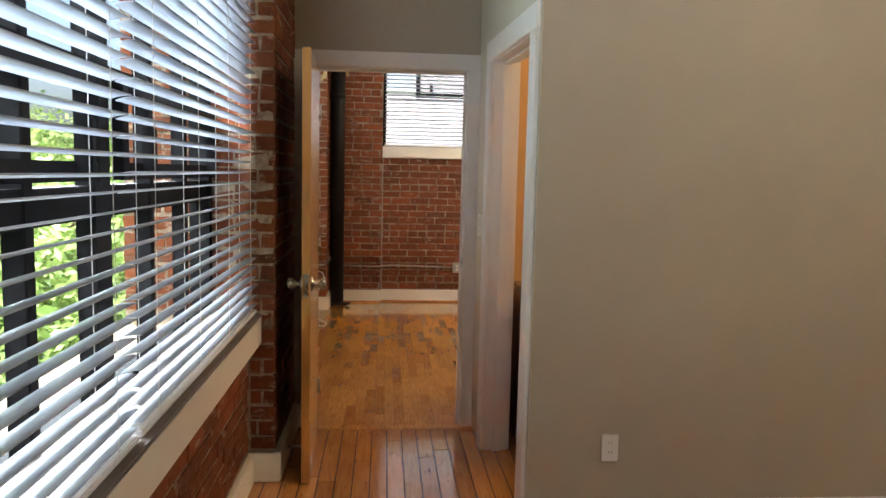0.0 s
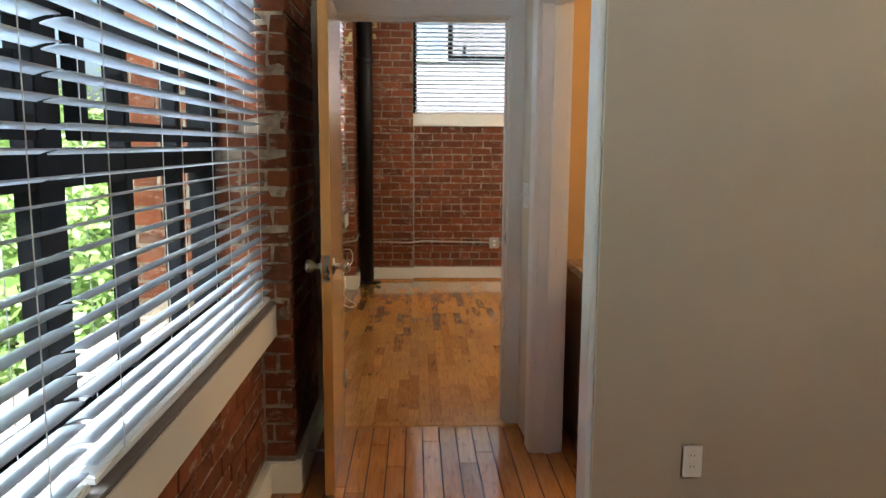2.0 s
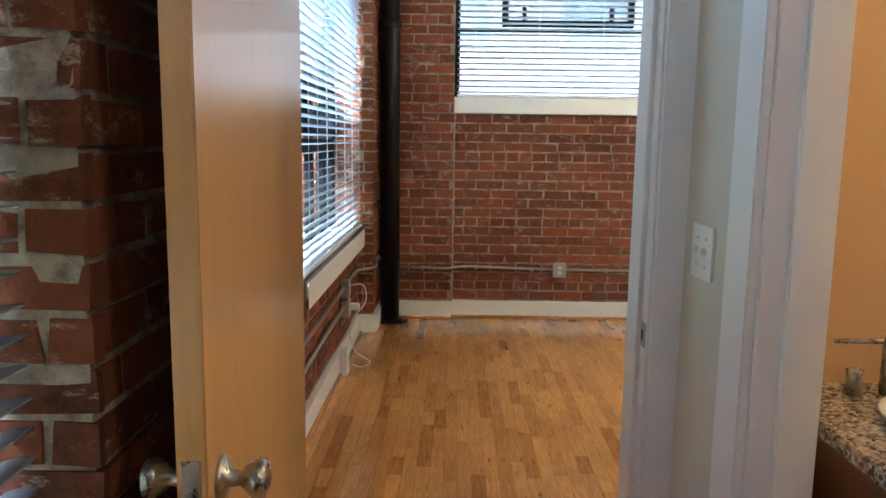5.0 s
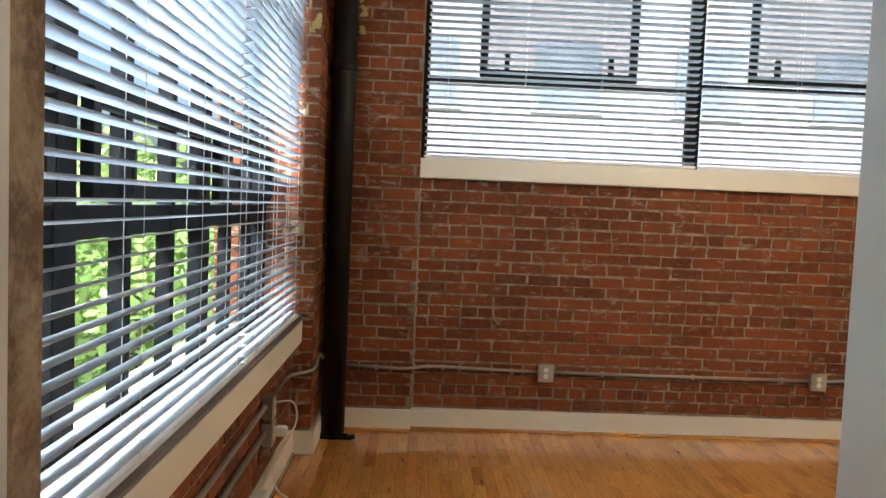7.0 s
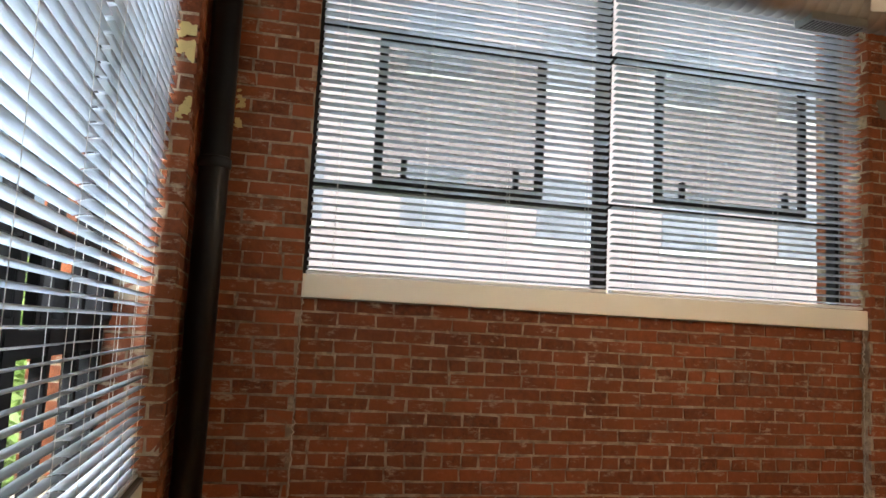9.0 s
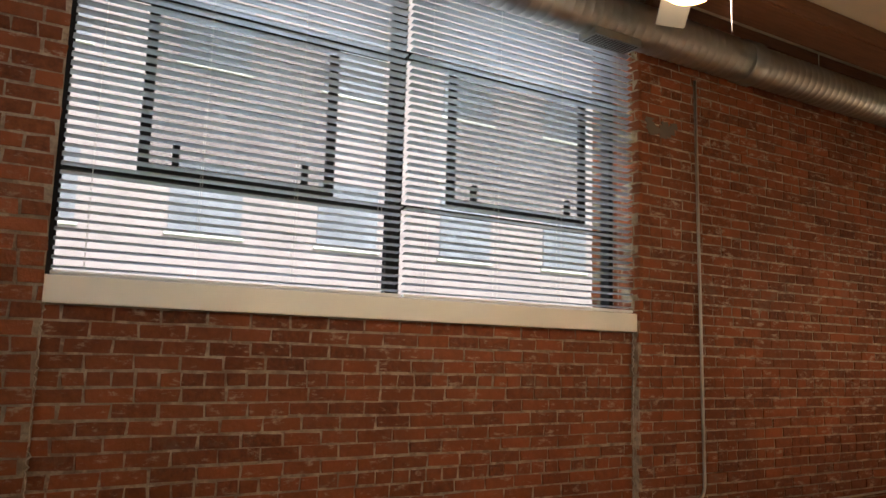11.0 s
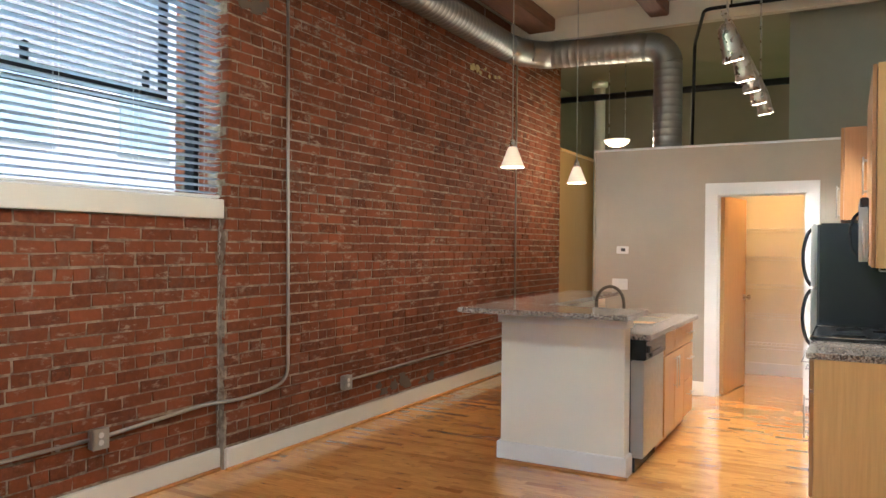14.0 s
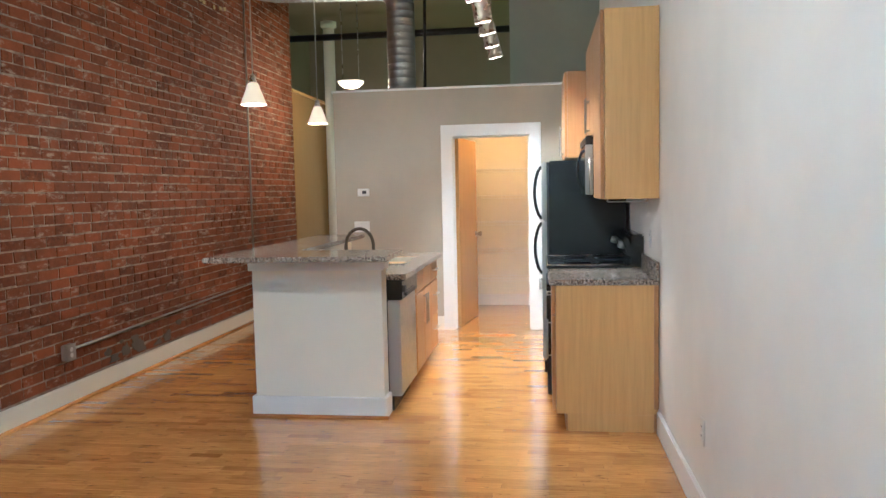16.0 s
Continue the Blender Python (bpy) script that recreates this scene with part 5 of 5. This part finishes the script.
def car(x, y, rz, colour, label):
    m_body = paint("car paint " + label.split()[0], colour, 0.25, 0.02, 200, 0.0)
    c = thing("car", label, "car", "parked cars")
    c.matrix_world = pose(x, y, GZ + 0.01, 0, 0, rz)
    prof = [(-2.1, 0.35), (-2.15, 0.75), (-1.9, 0.95), (-1.25, 1.0), (-0.75, 1.42), (0.75, 1.45), (1.35, 1.02), (2.0, 0.9), (2.15, 0.6), (2.1, 0.3)]
    bm = bmesh.new()
    for s in (1, -1):
        ring = [bm.verts.new((px, s * (0.86 if pz < 1.1 else 0.68), pz)) for px, pz in prof]
        if s > 0:
            first = ring
    n = len(prof)
    bm.faces.new(first)
    bm.faces.new(ring[::-1])
    for i in range(n):
        bm.faces.new((first[i], ring[i], ring[(i + 1) % n], first[(i + 1) % n]))
    bevel(bm, 0.05, 2)
    part("body", bm, m_body, c)
    for px in (-1.35, 1.35):
        for s in (1, -1):
            w = part("wheel", tube([(px, s * 0.70, 0.32), (px, s * 0.89, 0.32)], 0.32, 20), M_DARKPL, c)
            part("rim", tube([(px, s * 0.885, 0.32), (px, s * 0.90, 0.32)], 0.2, 16), M_STEEL, w)
    for s in (1, -1):
        bm = bmesh.new()
        vs = [bm.verts.new(p) for p in ((-0.72, s * 0.80, 1.04), (1.1, s * 0.80, 1.04), (0.68, s * 0.705, 1.38), (-0.62, s * 0.705, 1.38))]
        bmesh.ops.solidify(bm, geom=[bm.faces.new(vs)], thickness=0.02)
        part("side_window", bm, M_APPL, c)
    part("headlight", rbox(2.08, 2.16, 0.5, 0.75, 0.62, 0.74, 0.02), M_GLASS, c)
    part("headlight", rbox(2.08, 2.16, -0.75, -0.5, 0.62, 0.74, 0.02), M_GLASS, c)


car(-11.8, -3.6, 90, (0.6, 0.6, 0.6), "silver hatchback parked along the kerb")
car(-11.8, 2.6, 90, (0.75, 0.75, 0.73), "white saloon parked along the kerb")
car(-11.8, 9.4, 90, (0.05, 0.07, 0.12), "dark blue car parked along the kerb")

# pale brick building across the side street
M_NEIGH = paint("pale pink brick", (0.41, 0.355, 0.365), 0.9, 0.12, 30, 0.3)
M_NPANE = paint("grey blue panes", (0.27, 0.29, 0.34), 0.3, 0.25, 3, 0.0)
nb = thing("neighbour_building", "pale brick building across the side street", "building")
part("wall", rbox(-0.5, 22, 11.0, 11.4, GZ, 15.4, 0), M_NEIGH, nb)
part("parapet", rbox(-0.55, 22.05, 10.9, 11.45, 15.4, 15.75, 0.02), M_PAVE, nb)
part("roof", rbox(-0.5, 22, 11.4, 24, 15.0, 15.2, 0), M_PAVE, nb)
for x in range(0, 21, 3):
    for z in (-3.2, 0.2, 3.6, 7.0, 10.4):
        w = part("window", rbox(x, x + 1.4, 10.97, 11.05, z, z + 1.4, 0.01), M_NPANE, nb)
        part("frame", rbox(x - 0.06, x + 1.46, 10.95, 11.03, z - 0.1, z - 0.001, 0.01), M_TRIM, w)

# ---- pieces last: bricks and boards ----
def brick_mesh(l, h, depth, rnd):
    bm = bmesh.new()
    box(bm, 0, l, -depth, 0.02, 0, h)
    for v in bm.verts:
        v.co += Vector((rnd.gauss(0, 0.0028), rnd.gauss(0, 0.0012) if v.co.y < 0 else 0, rnd.gauss(0, 0.0024)))
    return mesh_of("brick", bm, M_BRICK)


RB = random.Random(5)
JOINT = 0.013
STOCK = [brick_mesh(BRICK - JOINT, COURSE - JOINT, 0.003 + 0.0007 * k, RB) for k in range(8)]


def brick_face(parent, m, u0, u1, z0, z1, singles=None, skip=None, clip_z=None):
    """Courses of brick over the rectangle u0..u1, z0..z1 of a face in the local x-z plane (outwards -y). singles: a box
    (u0, u1, z0, z1) whose whole bricks are objects of their own."""
    vs, fs = [], []
    made = 0
    c0, c1 = int(math.floor(z0 / COURSE)), int(math.ceil(z1 / COURSE))
    for c in range(c0, c1):
        za, zb = max(z0, c * COURSE) + JOINT / 2, min(z1, (c + 1) * COURSE) - JOINT / 2
        if zb - za < 0.012:
            continue
        header = c % 7 == 3
        step = BRICK / 2 if header else BRICK
        u = math.floor(u0 / BRICK) * BRICK - BRICK + (0 if header else (c % 2) * BRICK / 2) + RB.uniform(-0.012, 0.012)
        wob = RB.uniform(-0.002, 0.002)
        while u < u1:
            l = step * (1 + RB.uniform(-0.03, 0.03))
            a, b = max(u, u0) + (JOINT / 2 if u >= u0 else 0.001), min(u + l, u1) - (JOINT / 2 if u + l <= u1 else 0.001)
            u += l
            if b - a < 0.02:
                continue
            if skip and skip(a, b, za, zb):
                continue
            whole = not header and b - a > BRICK - JOINT - 0.012 and zb - za > COURSE - JOINT - 0.002
            if singles and whole and made < 300 and singles[0] < a < singles[1] and singles[2] < za < singles[3]:
                piece("brick", STOCK[RB.randrange(8)], parent, m @ Matrix.Translation((a, 0, za + wob)) @ Matrix.Diagonal(((b - a) / (BRICK - JOINT), 1, 1, 1)))
                made += 1
                continue
            d = 0.003 + RB.uniform(0, 0.0055)
            n = len(vs)
            for y in (-d, 0.02):
                for x, z in ((a, za), (b, za), (b, zb), (a, zb)):
                    vs.append(m @ Vector((x + RB.gauss(0, 0.0028), y + (RB.gauss(0, 0.0012) if y < 0 else 0), z + wob + RB.gauss(0, 0.0024))))
            fs += [tuple(n + i for i in f) for f in ((0, 1, 2, 3), (0, 4, 5, 1), (1, 5, 6, 2), (2, 6, 7, 3), (3, 7, 4, 0))]
    if fs:
        me = bpy.data.meshes.new("bricks")
        me.from_pydata(vs, [], fs)
        me.materials.append(M_BRICK)
        ob = new("bricks", me)
        ob.parent = parent
        tagged(ob, "weathered red bricks of the wall", kind="stuff")


IN = 0.014
N = lambda y: pose(0, y + IN, 0)
Wf = lambda x: pose(x - IN, 0, 0, 0, 0, 90)
TOP = CEIL - 0.005
brick_face(wall_north, N(PIER_B), 0.07, WB_X0, 0.13, TOP)
brick_face(wall_north, N(PANEL_B), WB_X0 + 0.012, WB_X1 - 0.012, 0.13, 1.66, (0.7, 4.2, 0.42, 1.52))
brick_face(wall_north, N(PIER_B), WB_X1, 10.6, 0.13, TOP)
# its window reveal
brick_face(wall_north, pose(WB_X1 + 0.004, 0, 0, 0, 0, -90), -0.42, 0.066, 1.70, 3.98)
brick_face(wall_west, Wf(PIER_C), WC_Y1, PIER_B, 0.13, TOP)
brick_face(wall_west, Wf(PANEL_C), WC_Y0, WC_Y1, 0.13, 0.66, (-3.5, -0.7, 0.15, 0.62))
brick_face(wall_west, Wf(PIER_C + AX), WA_Y1, DW0, 0.13, TOP)
brick_face(wall_west, Wf(PANEL_C + AX), WA_Y0, WA_Y1, 0.13, 0.68)
# reveals of its windows, facing along the wall
brick_face(wall_west, pose(0, WC_Y1 + 0.003, 0), -0.5, PIER_C - 0.004, 0.79, 3.6)
brick_face(wall_west, pose(0, WC_Y1 + 0.003, 0), PANEL_C, PIER_C - 0.004, 0.13, 0.79)
brick_face(wall_west, pose(0, WA_Y1 + 0.003, 0), -0.5, PIER_C + AX - 0.004, 0.81, 3.6)
brick_face(wall_west, pose(0, WA_Y1 + 0.003, 0), PANEL_C + AX, PIER_C + AX - 0.004, 0.13, 0.81)


def boards(parent, x0, x1, y0, y1, w, lo, hi, mat, singles, gap, seed, label):
    """Floor boards along y with random ends; the boards of one stretch are objects of their own."""
    rnd = random.Random(seed)
    stock = {}
    vs, fs = [], []
    made = 0
    for i in range(int((x1 - x0) / w)):
        xa = x0 + i * w
        y = y0 - rnd.uniform(0, hi)
        while y < y1:
            l = rnd.choice((lo, lo * 1.5, (lo + hi) / 2, hi * 0.8, hi))
            a, b = max(y, y0), min(y + l, y1)
            y += l
            if b - a < 0.03:
                continue
            lift = rnd.uniform(-0.0004, 0.0004)
            if made < 300 and singles[0] < xa < singles[1] and singles[2] < a < singles[3]:
                key = round(b - a, 3)
                if key not in stock:
                    bm = bmesh.new()
                    box(bm, gap, w - gap, gap, key - gap, -0.013, 0)
                    stock[key] = mesh_of("board", bm, mat)
                piece("board", stock[key], parent, Matrix.Translation((xa, a, lift)) @ Euler((0, rnd.gauss(0, 0.0012), 0)).to_matrix().to_4x4())
                made += 1
                continue
            n = len(vs)
            t = rnd.gauss(0, 0.0001)
            vs += [(xa + gap, a + gap, lift - t), (xa + w - gap, a + gap, lift + t), (xa + w - gap, b - gap, lift + t), (xa + gap, b - gap, lift - t)]
            vs += [(p[0], p[1], -0.013) for p in vs[-4:]]
            fs += [(n, n + 1, n + 2, n + 3), (n, n + 4, n + 5, n + 1), (n + 1, n + 5, n + 6, n + 2), (n + 2, n + 6, n + 7, n + 3), (n + 3, n + 7, n + 4, n)]
    me = bpy.data.meshes.new("boards")
    me.from_pydata(vs, [], fs)
    me.materials.append(mat)
    ob = new("boards", me)
    ob.parent = parent
    tagged(ob, label, kind="stuff")


FLOOR, FLOOR_BED = bpy.data.objects["floor"], bpy.data.objects["floor_bedroom"]
SEAM = DW0 - 0.012
boards(FLOOR, -0.02, 13.2, SEAM + 0.03, 0.02, 0.060, 0.18, 0.62, M_PLANK, (0.1, 1.9, -3.6, 0.0), 0.0005, 3, "honey brown maple strip boards")
boards(FLOOR_BED, 0.05, 4.6, -10.6, SEAM - 0.03, 0.083, 0.5, 1.9, M_PLANK_OLD, (0.1, 2.2, -8.5, -4.0), 0.0028, 4, "old varnished pine boards with dark gaps")
solid("threshold", rbox(0.23, 1.25, SEAM - 0.03, SEAM + 0.03, -0.011, 0.002, 0.002), M_PLANK, "wooden threshold strip in the doorway", "threshold", "", "structure")
